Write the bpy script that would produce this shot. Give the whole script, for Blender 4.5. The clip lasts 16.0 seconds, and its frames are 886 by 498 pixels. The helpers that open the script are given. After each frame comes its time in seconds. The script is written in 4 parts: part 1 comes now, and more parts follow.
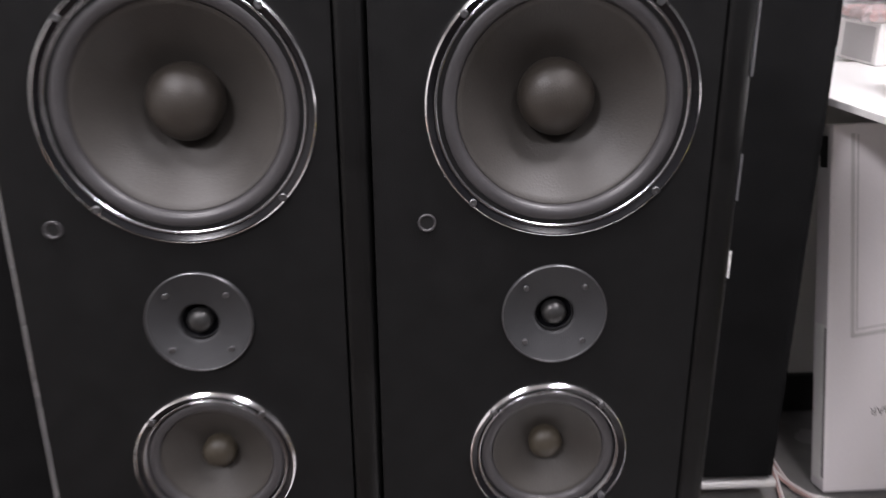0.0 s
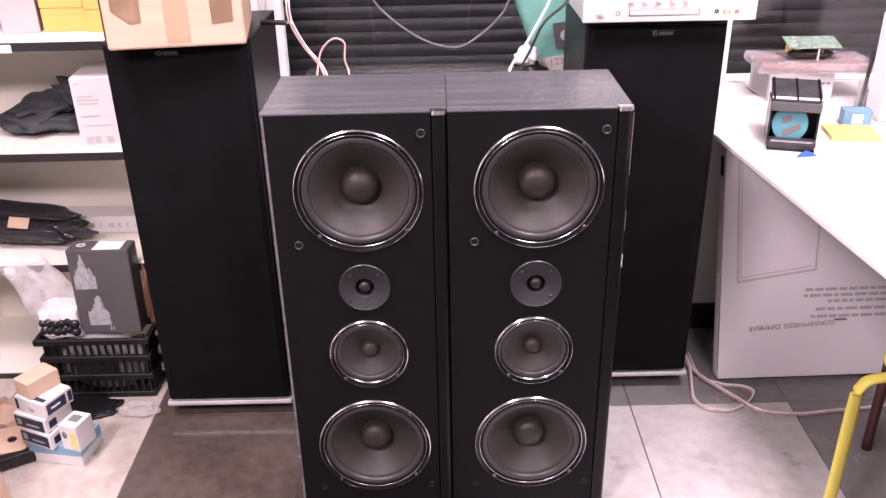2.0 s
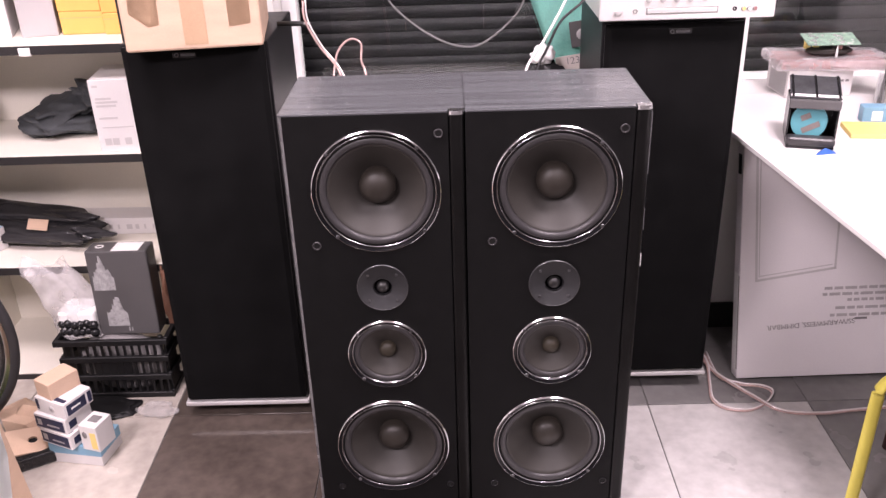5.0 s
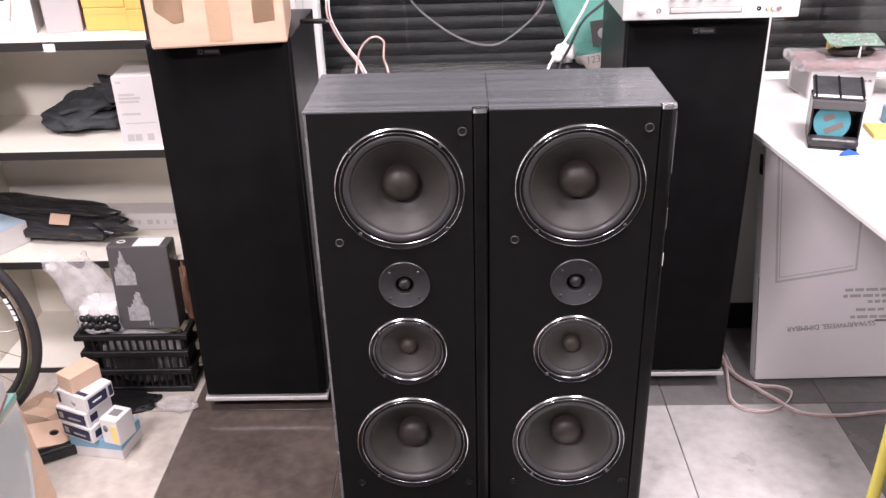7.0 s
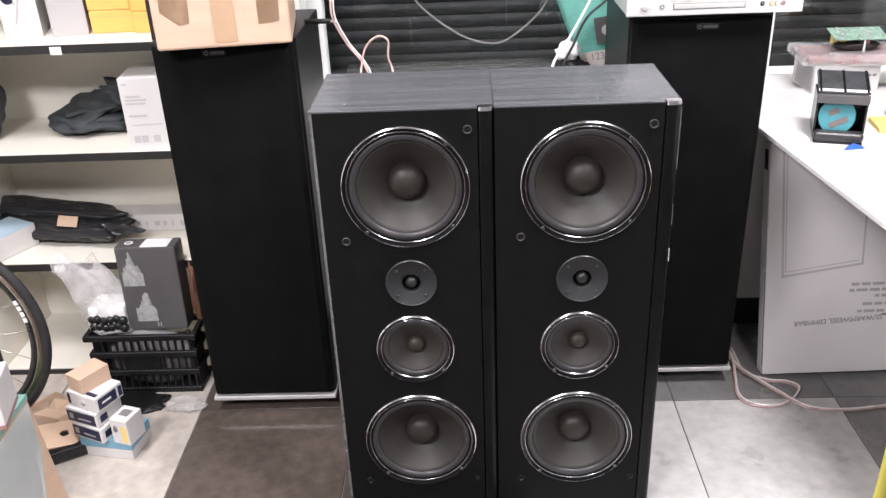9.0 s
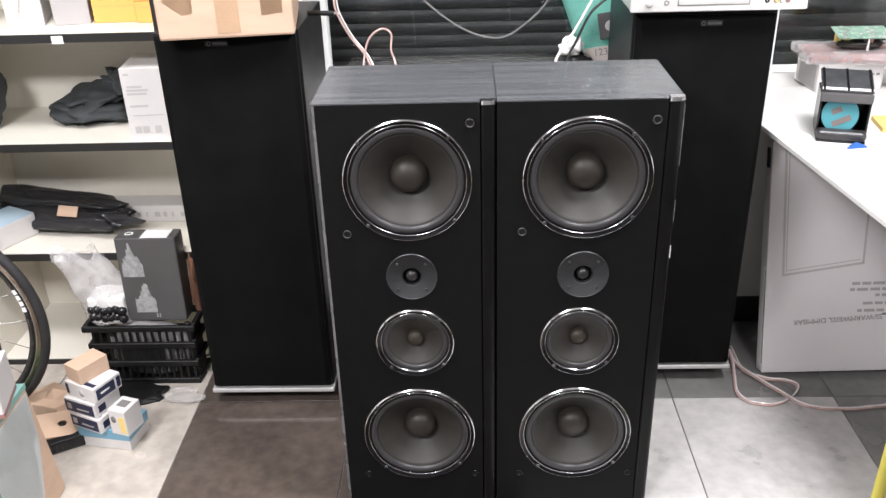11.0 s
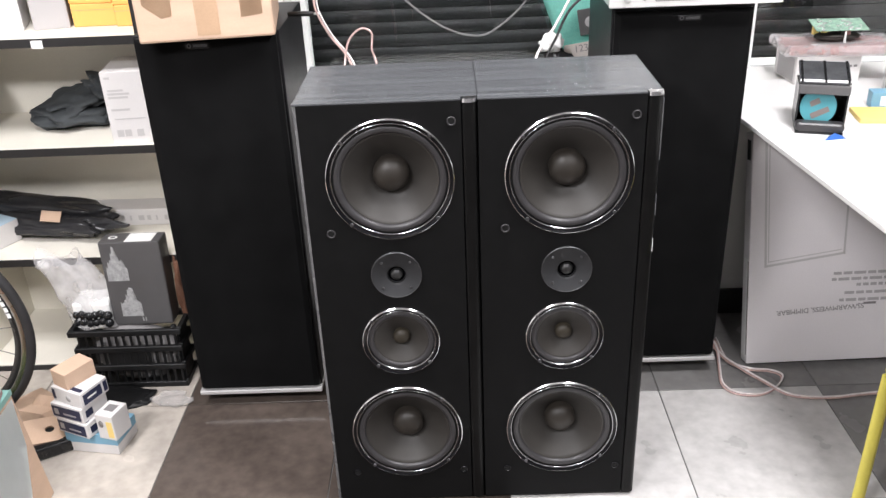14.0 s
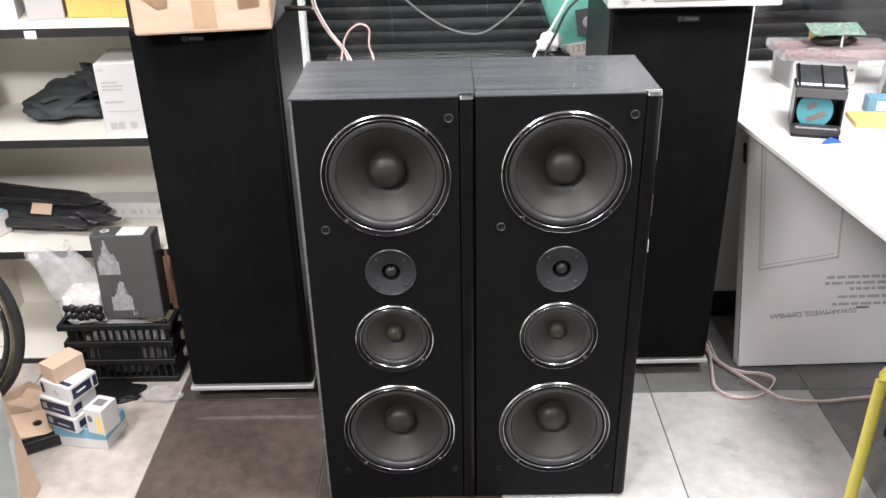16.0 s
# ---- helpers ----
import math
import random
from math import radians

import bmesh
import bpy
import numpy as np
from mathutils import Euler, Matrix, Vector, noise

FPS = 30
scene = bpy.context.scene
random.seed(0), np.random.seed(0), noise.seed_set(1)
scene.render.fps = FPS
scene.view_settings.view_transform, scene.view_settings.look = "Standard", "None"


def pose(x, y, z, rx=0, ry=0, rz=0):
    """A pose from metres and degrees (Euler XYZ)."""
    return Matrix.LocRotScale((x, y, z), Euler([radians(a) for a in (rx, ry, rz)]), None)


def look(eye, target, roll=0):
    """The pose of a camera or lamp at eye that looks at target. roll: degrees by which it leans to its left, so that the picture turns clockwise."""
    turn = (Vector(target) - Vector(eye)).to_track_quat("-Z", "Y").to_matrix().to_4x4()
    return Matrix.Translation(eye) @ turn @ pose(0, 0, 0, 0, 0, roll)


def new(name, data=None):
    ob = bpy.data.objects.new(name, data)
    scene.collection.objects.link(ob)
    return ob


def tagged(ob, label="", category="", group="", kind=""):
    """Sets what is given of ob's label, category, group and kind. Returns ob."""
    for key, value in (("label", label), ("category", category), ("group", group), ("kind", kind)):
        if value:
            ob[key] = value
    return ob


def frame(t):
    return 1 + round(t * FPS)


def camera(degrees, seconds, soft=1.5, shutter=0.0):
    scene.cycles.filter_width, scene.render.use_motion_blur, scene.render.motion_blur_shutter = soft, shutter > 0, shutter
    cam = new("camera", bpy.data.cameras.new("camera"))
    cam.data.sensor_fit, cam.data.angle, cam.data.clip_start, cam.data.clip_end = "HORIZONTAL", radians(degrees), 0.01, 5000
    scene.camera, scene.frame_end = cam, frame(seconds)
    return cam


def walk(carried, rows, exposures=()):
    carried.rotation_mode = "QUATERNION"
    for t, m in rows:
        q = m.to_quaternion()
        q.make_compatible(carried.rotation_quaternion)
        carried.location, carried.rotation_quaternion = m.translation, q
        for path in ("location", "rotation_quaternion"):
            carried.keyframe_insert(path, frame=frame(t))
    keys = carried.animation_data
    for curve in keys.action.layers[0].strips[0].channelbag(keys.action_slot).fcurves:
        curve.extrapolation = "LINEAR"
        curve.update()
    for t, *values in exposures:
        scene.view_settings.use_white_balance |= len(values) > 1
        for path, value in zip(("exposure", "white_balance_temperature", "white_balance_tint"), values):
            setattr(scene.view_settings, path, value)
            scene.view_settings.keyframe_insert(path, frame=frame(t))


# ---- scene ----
cam = camera(54.2, 16.0, soft=1.45, shutter=0.4)
PATH = [
    (0, (0.0395, -0.8516, 1.0689), (0.1141, 1.0196, 0.3667), -0.37),
    (0.2, (0.0233, -0.9815, 1.1511), (0.1022, 0.8590, 0.3725), -0.35),
    (0.4, (0.0176, -1.0836, 1.2381), (0.1026, 0.7370, 0.4144), -0.18),
    (0.7, (0.0118, -1.2550, 1.3481), (0.0801, 0.5499, 0.4891), -0.41),
    (1, (0.0091, -1.4639, 1.4771), (0.0426, 0.3240, 0.5815), -0.69),
    (1.5, (-0.0138, -1.6928, 1.6023), (0.0072, 0.0963, 0.7086), -1.00),
    (2, (-0.0173, -1.6928, 1.6034), (-0.0114, 0.0985, 0.7137), -1.17),
    (2.5, (-0.0177, -1.6914, 1.6029), (-0.0248, 0.0990, 0.7116), -1.42),
    (3, (-0.0199, -1.6966, 1.6062), (-0.0336, 0.0928, 0.7130), -1.86),
    (3.5, (-0.0196, -1.6984, 1.6058), (-0.0393, 0.0921, 0.7149), -2.28),
    (6, (-0.0377, -1.6878, 1.6021), (-0.0692, 0.1034, 0.7130), -1.49),
    (6.5, (-0.0436, -1.6910, 1.6031), (-0.0864, 0.0991, 0.7122), -1.65),
    (7, (-0.0509, -1.6958, 1.6045), (-0.1022, 0.0936, 0.7127), -1.71),
    (7.5, (-0.0550, -1.6980, 1.6030), (-0.1129, 0.0916, 0.7120), -1.75),
    (8, (-0.0552, -1.7000, 1.6024), (-0.1174, 0.0894, 0.7112), -1.87),
    (8.5, (-0.0531, -1.7015, 1.6052), (-0.1155, 0.0873, 0.7129), -2.16),
    (9, (-0.0526, -1.7033, 1.6063), (-0.1167, 0.0846, 0.7121), -2.46),
    (11.5, (-0.0570, -1.7008, 1.5990), (-0.1194, 0.0823, 0.6954), -1.68),
    (12, (-0.0540, -1.7041, 1.5980), (-0.1131, 0.0793, 0.6946), -1.86),
    (12.5, (-0.0495, -1.7088, 1.6021), (-0.1048, 0.0734, 0.6963), -2.02),
    (13, (-0.0473, -1.7094, 1.5999), (-0.0928, 0.0724, 0.6927), -2.38),
    (13.5, (-0.0485, -1.7059, 1.5993), (-0.0892, 0.0753, 0.6907), -2.17),
    (14, (-0.0488, -1.7097, 1.6028), (-0.0825, 0.0725, 0.6958), -2.44),
    (14.5, (-0.0505, -1.7096, 1.6034), (-0.0800, 0.0728, 0.6967), -1.73),
    (15, (-0.0611, -1.7049, 1.6006), (-0.0873, 0.0780, 0.6947), -0.55),
    (15.5, (-0.0572, -1.7013, 1.5961), (-0.0800, 0.0826, 0.6921), -0.73),
    (16, (-0.0574, -1.7021, 1.5947), (-0.0710, 0.0798, 0.6865), -1.30),
]
walk(cam, [(t, look(eye, target, roll)) for t, eye, target, roll in PATH],
     exposures=[(0.0, 0.0, 6500, 12), (0.5, 0.18, 6600, 22), (1.0, 0.42, 6850, 33), (1.6, 0.15, 6900, 36), (3.6, 0.02, 7000, 35), (5.8, 0.0, 6800, 26), (7.0, 0.0, 6700, 21), (9.0, 0.0, 6500, 10), (12.0, 0.0, 6500, 7), (16.0, 0.0, 6500, 7)])

# ---- world and lamps: a shop room at night under ceiling panels ----
world = bpy.data.worlds.new("night")
scene.world = world
world.use_nodes = True
world.node_tree.nodes["Background"].inputs[0].default_value = (0.01, 0.012, 0.016, 1)
world.node_tree.nodes["Background"].inputs[1].default_value = 0.3


def ceiling_lamp(x, y, sx, sy, watts):
    lamp = bpy.data.lights.new("lamp_light", "AREA")
    lamp.shape, lamp.size, lamp.size_y = "RECTANGLE", sx, sy
    lamp.energy, lamp.color = watts, (1.0, 0.965, 1.02)
    ob = new("lamp_light", lamp)
    ob.matrix_world = pose(x, y, 2.66)
    return ob


LAMPS = [(-0.95, -0.35, 0.55, 0.55, 47), (0.95, -0.35, 0.55, 0.55, 68), (-1.3, -2.2, 0.55, 0.55, 118), (0.95, -2.2, 0.55, 0.55, 46)]
for row in LAMPS:
    ceiling_lamp(*row)

# ---- materials ----


def mat(name, col, rough=0.5, metal=0.0, var=0.15, scale=6.0, bump=0.0, bscale=300.0, stretch=(1, 1, 1), coat=0.0, trans=0.0, ior=1.45, rvar=0.1, per_object=0.0, alpha=1.0, spec=0.5):
    m = bpy.data.materials.new(name)
    m.use_nodes = True
    nt = m.node_tree
    b = nt.nodes["Principled BSDF"]
    b.inputs["Roughness"].default_value = rough
    b.inputs["Metallic"].default_value = metal
    b.inputs["IOR"].default_value = ior
    b.inputs["Specular IOR Level"].default_value = spec
    b.inputs["Coat Weight"].default_value = coat
    b.inputs["Transmission Weight"].default_value = trans
    b.inputs["Alpha"].default_value = alpha
    tc = nt.nodes.new("ShaderNodeTexCoord")
    mp = nt.nodes.new("ShaderNodeMapping")
    mp.inputs["Scale"].default_value = stretch
    nt.links.new(tc.outputs["Object"], mp.inputs["Vector"])
    big, fine = nt.nodes.new("ShaderNodeTexNoise"), nt.nodes.new("ShaderNodeTexNoise")
    big.inputs["Scale"].default_value, big.inputs["Detail"].default_value = scale, 4
    fine.inputs["Scale"].default_value, fine.inputs["Detail"].default_value = bscale, 2
    for n in (big, fine):
        nt.links.new(mp.outputs["Vector"], n.inputs["Vector"])
    mix = nt.nodes.new("ShaderNodeMix")
    mix.data_type = "FLOAT"
    mix.inputs[0].default_value = 0.35
    nt.links.new(big.outputs["Fac"], mix.inputs[2])
    nt.links.new(fine.outputs["Fac"], mix.inputs[3])
    ramp = nt.nodes.new("ShaderNodeValToRGB")
    ramp.color_ramp.elements[0].position, ramp.color_ramp.elements[1].position = 0.3, 0.7
    ramp.color_ramp.elements[0].color = (*[min(1, c * (1 - var)) for c in col], 1)
    ramp.color_ramp.elements[1].color = (*[min(1, c * (1 + var)) for c in col], 1)
    nt.links.new(mix.outputs[0], ramp.inputs["Fac"])
    out = ramp.outputs["Color"]
    if per_object:
        info, hsv, rng = nt.nodes.new("ShaderNodeObjectInfo"), nt.nodes.new("ShaderNodeHueSaturation"), nt.nodes.new("ShaderNodeMapRange")
        rng.inputs["To Min"].default_value, rng.inputs["To Max"].default_value = 1 - per_object, 1 + per_object
        nt.links.new(info.outputs["Random"], rng.inputs["Value"])
        nt.links.new(rng.outputs["Result"], hsv.inputs["Value"])
        nt.links.new(out, hsv.inputs["Color"])
        out = hsv.outputs["Color"]
    nt.links.new(out, b.inputs["Base Color"])
    if rvar:
        rr = nt.nodes.new("ShaderNodeMapRange")
        rr.inputs["To Min"].default_value, rr.inputs["To Max"].default_value = max(0.02, rough - rvar), min(1, rough + rvar)
        nt.links.new(big.outputs["Fac"], rr.inputs["Value"])
        nt.links.new(rr.outputs["Result"], b.inputs["Roughness"])
    if bump:
        bp = nt.nodes.new("ShaderNodeBump")
        bp.inputs["Strength"].default_value, bp.inputs["Distance"].default_value = bump, 0.002
        nt.links.new(fine.outputs["Fac"], bp.inputs["Height"])
        nt.links.new(bp.outputs["Normal"], b.inputs["Normal"])
    return m


# grey for unseen walls, dark so that they bounce little light
M_WALL_DIM = mat("dim_unseen_wall", (0.20, 0.20, 0.20), 0.85, var=0.06, scale=2, bump=0.1)
M_WALL = mat("wall_paint", (0.74, 0.73, 0.70), 0.85, var=0.05, scale=2, bump=0.1)
M_TILE_LIGHT = mat("tile_light", (0.48, 0.468, 0.455), 0.30, var=0.2, scale=7, bump=0.05, bscale=28, per_object=0.05)
M_TILE_DARK = mat("tile_dark", (0.084, 0.067, 0.057), 0.15, var=0.4, scale=5, bump=0.05, bscale=28, per_object=0.12)
# light tile with the shade of table and speaker in its colour
M_TILE_SHADED = mat("tile_light_shaded", (0.19, 0.185, 0.18), 0.26, var=0.2, scale=5, bump=0.05, bscale=28, per_object=0.06)
M_TILE_BEIGE = mat("tile_beige", (0.43, 0.39, 0.345), 0.24, var=0.26, scale=6, bump=0.05, bscale=28, per_object=0.05)
M_GROUT = mat("grout", (0.13, 0.125, 0.12), 0.9, bump=0.3)
M_BAFFLE = mat("black_vinyl_baffle", (0.0057, 0.0057, 0.0058), 0.6, spec=0.12, var=0.25, scale=30, bump=0.35, bscale=900)
M_VINYL = mat("black_ash_vinyl", (0.084, 0.088, 0.093), 0.20, var=0.30, scale=5, bump=0.16, bscale=60, stretch=(0.5, 12, 12), rvar=0.10)
# paler than the cabinet vinyl: the edge's glint is put into the colour
M_EDGEGLINT = mat("glint_vinyl_edge", (0.13, 0.13, 0.135), 0.28, var=0.35, scale=9, rvar=0.12)
M_POST = mat("black_gloss_post", (0.005, 0.005, 0.005), 0.36, spec=0.2, var=0.3, scale=15)
M_CHROME = mat("chrome_trim", (0.82, 0.82, 0.84), 0.13, 1.0, var=0.03, rvar=0.03)
M_TRIMDARK = mat("smoked_chrome_trim", (0.36, 0.36, 0.375), 0.2, 1.0, var=0.05, rvar=0.04)
M_SATIN = mat("satin_aluminium", (0.66, 0.65, 0.64), 0.4, 0.45, var=0.06, scale=40, stretch=(1, 30, 30))
M_CAPMETAL = mat("cap_aluminium", (0.80, 0.80, 0.81), 0.24, 1.0, var=0.05)
M_RING = mat("black_lacquer_ring", (0.005, 0.005, 0.006), 0.2, spec=0.35, var=0.1, rvar=0.04)
M_RUBBER = mat("rubber_surround", (0.036, 0.0345, 0.036), 0.38, var=0.15, scale=20)
M_CONE = mat("cone_paper", (0.031, 0.0282, 0.0252), 0.48, var=0.22, scale=16, bump=0.15, bscale=400)
M_CAP = mat("dust_cap_felt", (0.027, 0.023, 0.019), 0.44, var=0.2, scale=30, bump=0.2, bscale=500)
M_MIDCAP = mat("midrange_dust_cap_felt", (0.036, 0.030, 0.021), 0.46, var=0.2, scale=30, bump=0.2, bscale=500)
M_TWEETER = mat("tweeter_plate_grey", (0.026, 0.0265, 0.028), 0.55, spec=0.3, var=0.12, scale=25, bump=0.2, bscale=600)
M_DOME = mat("tweeter_dome_silk", (0.018, 0.018, 0.018), 0.3, var=0.2)
M_SCREW = mat("dark_steel_screw", (0.12, 0.12, 0.125), 0.35, 0.9)
M_HOLE = mat("hole_black", (0.004, 0.004, 0.004), 0.8, var=0.1)
M_CLOTH = mat("black_grille_cloth", (0.0072, 0.0072, 0.0074), 0.95, spec=0.05, var=0.3, scale=12, bump=0.7, bscale=1200)
M_CAB = mat("black_cabinet", (0.010, 0.010, 0.011), 0.42, spec=0.35, var=0.3, scale=14, bump=0.2, bscale=200, stretch=(8, 8, 1))
M_KRAFT = mat("kraft_cardboard", (0.57, 0.405, 0.295), 0.8, var=0.12, scale=7, bump=0.2, bscale=260, stretch=(1, 1, 4))
M_TAPE = mat("brown_packing_tape", (0.46, 0.31, 0.20), 0.35, var=0.1, scale=15)
M_CARD_WHITE = mat("white_carton", (0.66, 0.64, 0.63), 0.62, var=0.06, scale=5, bump=0.12, bscale=220)
M_CARD_LILAC = mat("pale_carton", (0.72, 0.69, 0.70), 0.6, var=0.05, scale=4, bump=0.12, bscale=220)
M_PRINT = mat("grey_print", (0.20, 0.19, 0.19), 0.6)
M_PRINT_FAINT = mat("faint_grey_print", (0.50, 0.485, 0.48), 0.6, var=0.05)
M_PRINT_LIGHT = mat("pale_grey_print", (0.40, 0.385, 0.385), 0.6, var=0.06)
M_NAVY = mat("navy_print", (0.018, 0.022, 0.055), 0.4)
M_YELLOW_BOX = mat("yellow_box", (0.83, 0.43, 0.12), 0.55, var=0.08)
M_LAMINATE = mat("white_laminate", (0.80, 0.79, 0.77), 0.35, var=0.04, scale=3)
M_SHELF = mat("cream_shelf_board", (0.79, 0.755, 0.67), 0.5, var=0.07, scale=4)
M_EDGE = mat("black_edge_band", (0.018, 0.017, 0.017), 0.5)
M_BASEBOARD = mat("black_baseboard", (0.012, 0.012, 0.012), 0.5)
M_PLASTIC_BLACK = mat("black_crate_plastic", (0.008, 0.008, 0.0085), 0.45, spec=0.35, var=0.3, scale=20, bump=0.1)
M_GREYBOX = mat("dark_grey_box", (0.085, 0.082, 0.083), 0.42, var=0.1, scale=10)
M_GREYPRINT = mat("silver_print", (0.33, 0.33, 0.33), 0.5, var=0.35, scale=90)
M_LABEL = mat("white_label", (0.82, 0.82, 0.80), 0.5, var=0.04)
M_FABRIC = mat("charcoal_fabric", (0.05, 0.056, 0.06), 0.8, var=0.3, scale=10, bump=0.4, bscale=300)
M_POLYBAG = mat("black_poly_bag", (0.022, 0.022, 0.024), 0.22, var=0.4, scale=9)
M_TYRE = mat("tyre_rubber", (0.025, 0.024, 0.025), 0.6, var=0.2, scale=20, bump=0.3)
M_RIM = mat("black_rim", (0.02, 0.02, 0.02), 0.25, 0.3)
M_STEEL = mat("bright_steel", (0.7, 0.7, 0.7), 0.25, 1.0)
M_SILVER = mat("receiver_silver", (0.80, 0.79, 0.77), 0.36, 0.45, var=0.04, scale=60, stretch=(1, 20, 20))
M_SILVER_DARK = mat("receiver_shadow_silver", (0.35, 0.34, 0.33), 0.4, 0.7)
M_COPPER = mat("clear_copper_wire", (0.60, 0.42, 0.39), 0.2, 0.3, var=0.25, scale=50)
M_WIREWHITE = mat("clear_silver_wire", (0.82, 0.76, 0.75), 0.2, 0.2, var=0.15, scale=50)
M_CABLE = mat("black_cable", (0.02, 0.02, 0.02), 0.45)
M_CABLE_GREY = mat("grey_cable", (0.14, 0.135, 0.135), 0.5)
M_SHUTTER = mat("dark_shutter_slat", (0.0075, 0.0075, 0.0078), 0.5, spec=0.2, var=0.2, scale=5)
M_FRAME = mat("white_window_frame", (0.80, 0.80, 0.79), 0.4, var=0.03)
M_TEAL = mat("teal_plastic_pack", (0.24, 0.58, 0.50), 0.3, var=0.3, scale=7)
M_TEAL_PALE = mat("pale_pack_foot", (0.55, 0.50, 0.46), 0.5, var=0.1)
M_PCB = mat("circuit_board_green", (0.26, 0.40, 0.31), 0.4, var=0.5, scale=60)
M_SOLDER = mat("solder_silver", (0.72, 0.74, 0.72), 0.3, 0.8)
M_PINK = mat("dusty_pink_sleeve", (0.34, 0.17, 0.16), 0.5, var=0.15)
M_PARTS = mat("dark_components", (0.03, 0.025, 0.022), 0.5, var=0.4)
M_DISC = mat("turquoise_disc", (0.065, 0.25, 0.29), 0.4, var=0.08)
M_DISC_HOLE = mat("brown_grey_slot", (0.16, 0.13, 0.12), 0.6)
M_BLACKPL = mat("black_gloss_plastic", (0.012, 0.012, 0.013), 0.22)
M_WINDOWDARK = mat("smoked_lid", (0.06, 0.062, 0.065), 0.2, var=0.35, scale=25)
M_BLUE = mat("blue_print", (0.035, 0.12, 0.42), 0.45, var=0.1)
M_SKY = mat("sky_blue_print", (0.19, 0.38, 0.51), 0.5, var=0.08)
M_NOTE = mat("yellow_paper", (0.82, 0.62, 0.22), 0.7, var=0.05)
M_STOOL = mat("yellow_lacquer", (0.62, 0.54, 0.10), 0.38, var=0.1, scale=9)
M_MAROON = mat("maroon_lacquer", (0.055, 0.018, 0.016), 0.35, var=0.15)
M_GREEN = mat("olive_bag", (0.10, 0.14, 0.04), 0.55, var=0.25, scale=14)
M_ORANGE = mat("rust_paper", (0.15, 0.07, 0.042), 0.7, var=0.5, scale=14)
M_TEALTAPE = mat("teal_tape", (0.22, 0.42, 0.38), 0.4, var=0.1)
M_PALEBLUE = mat("pale_blue_print", (0.44, 0.57, 0.67), 0.5, var=0.06)
M_PAPER = mat("bluish_white_paper", (0.84, 0.88, 0.87), 0.45, var=0.05, scale=7, bump=0.25, bscale=25)
M_CEIL = mat("ceiling_paint", (0.60, 0.59, 0.58), 0.9, var=0.04)


def film_mat(name, col, alpha):
    m = bpy.data.materials.new(name)
    m.use_nodes = True
    nt = m.node_tree
    b = nt.nodes["Principled BSDF"]
    b.inputs["Base Color"].default_value = (*col, 1)
    b.inputs["Roughness"].default_value = 0.16
    noi, rng = nt.nodes.new("ShaderNodeTexNoise"), nt.nodes.new("ShaderNodeMapRange")
    noi.inputs["Scale"].default_value = 22
    rng.inputs["To Min"].default_value, rng.inputs["To Max"].default_value = alpha * 0.3, min(1, alpha * 1.7)
    tc = nt.nodes.new("ShaderNodeTexCoord")
    nt.links.new(tc.outputs["Object"], noi.inputs["Vector"])
    nt.links.new(noi.outputs["Fac"], rng.inputs["Value"])
    nt.links.new(rng.outputs["Result"], b.inputs["Alpha"])
    return m


M_FILM = film_mat("clear_polythene", (0.80, 0.78, 0.78), 0.34)
M_FILM_SCRAP = film_mat("clear_film_scrap", (0.70, 0.68, 0.67), 0.2)
M_FILM_DARK = film_mat("thin_clear_film", (0.55, 0.55, 0.55), 0.16)

M_GLASS = bpy.data.materials.new("window_glass")
M_GLASS.use_nodes = True
_b = M_GLASS.node_tree.nodes["Principled BSDF"]
_b.inputs["Base Color"].default_value = (0.9, 0.93, 0.93, 1)
_b.inputs["Roughness"].default_value, _b.inputs["Transmission Weight"].default_value, _b.inputs["IOR"].default_value = 0.01, 1.0, 1.45

M_LIGHT = bpy.data.materials.new("lamp_diffuser")
M_LIGHT.use_nodes = True
_b = M_LIGHT.node_tree.nodes["Principled BSDF"]
_b.inputs["Emission Color"].default_value, _b.inputs["Emission Strength"].default_value = (1, 0.97, 0.93, 1), 6.0

# ---- mesh helpers ----


def part(name, bm, material, parent=None, label="", at=None):
    me = bpy.data.meshes.new(name)
    bm.to_mesh(me)
    bm.free()
    me.materials.append(material)
    ob = new(name, me)
    if parent:
        ob.parent = parent
    if at is not None:
        ob.matrix_basis = at
    if label:
        ob["label"] = label
    return ob


def thing(name, m, label, category, group=""):
    ob = new(name)
    ob.empty_display_size = 0.05
    ob.matrix_basis = m
    return tagged(ob, label, category, group)


def sized(m, x, y, z):
    """That pose with the thing's own width, depth and height scaled."""
    return m @ Matrix.Diagonal((x, y, z, 1))


def box(a, b, bevel=0.0, seg=2, m=None, bm=None):
    bm = bm or bmesh.new()
    mid = Matrix.Translation([(p + q) / 2 for p, q in zip(a, b)]) @ Matrix.Diagonal([abs(q - p) for p, q in zip(a, b)] + [1])
    made = bmesh.ops.create_cube(bm, size=1, matrix=(m @ mid) if m else mid)
    if bevel:
        edges = list({e for v in made["verts"] for e in v.link_edges})
        bmesh.ops.bevel(bm, geom=edges, offset=bevel, segments=seg, affect="EDGES", profile=0.5, clamp_overlap=True)
    return bm


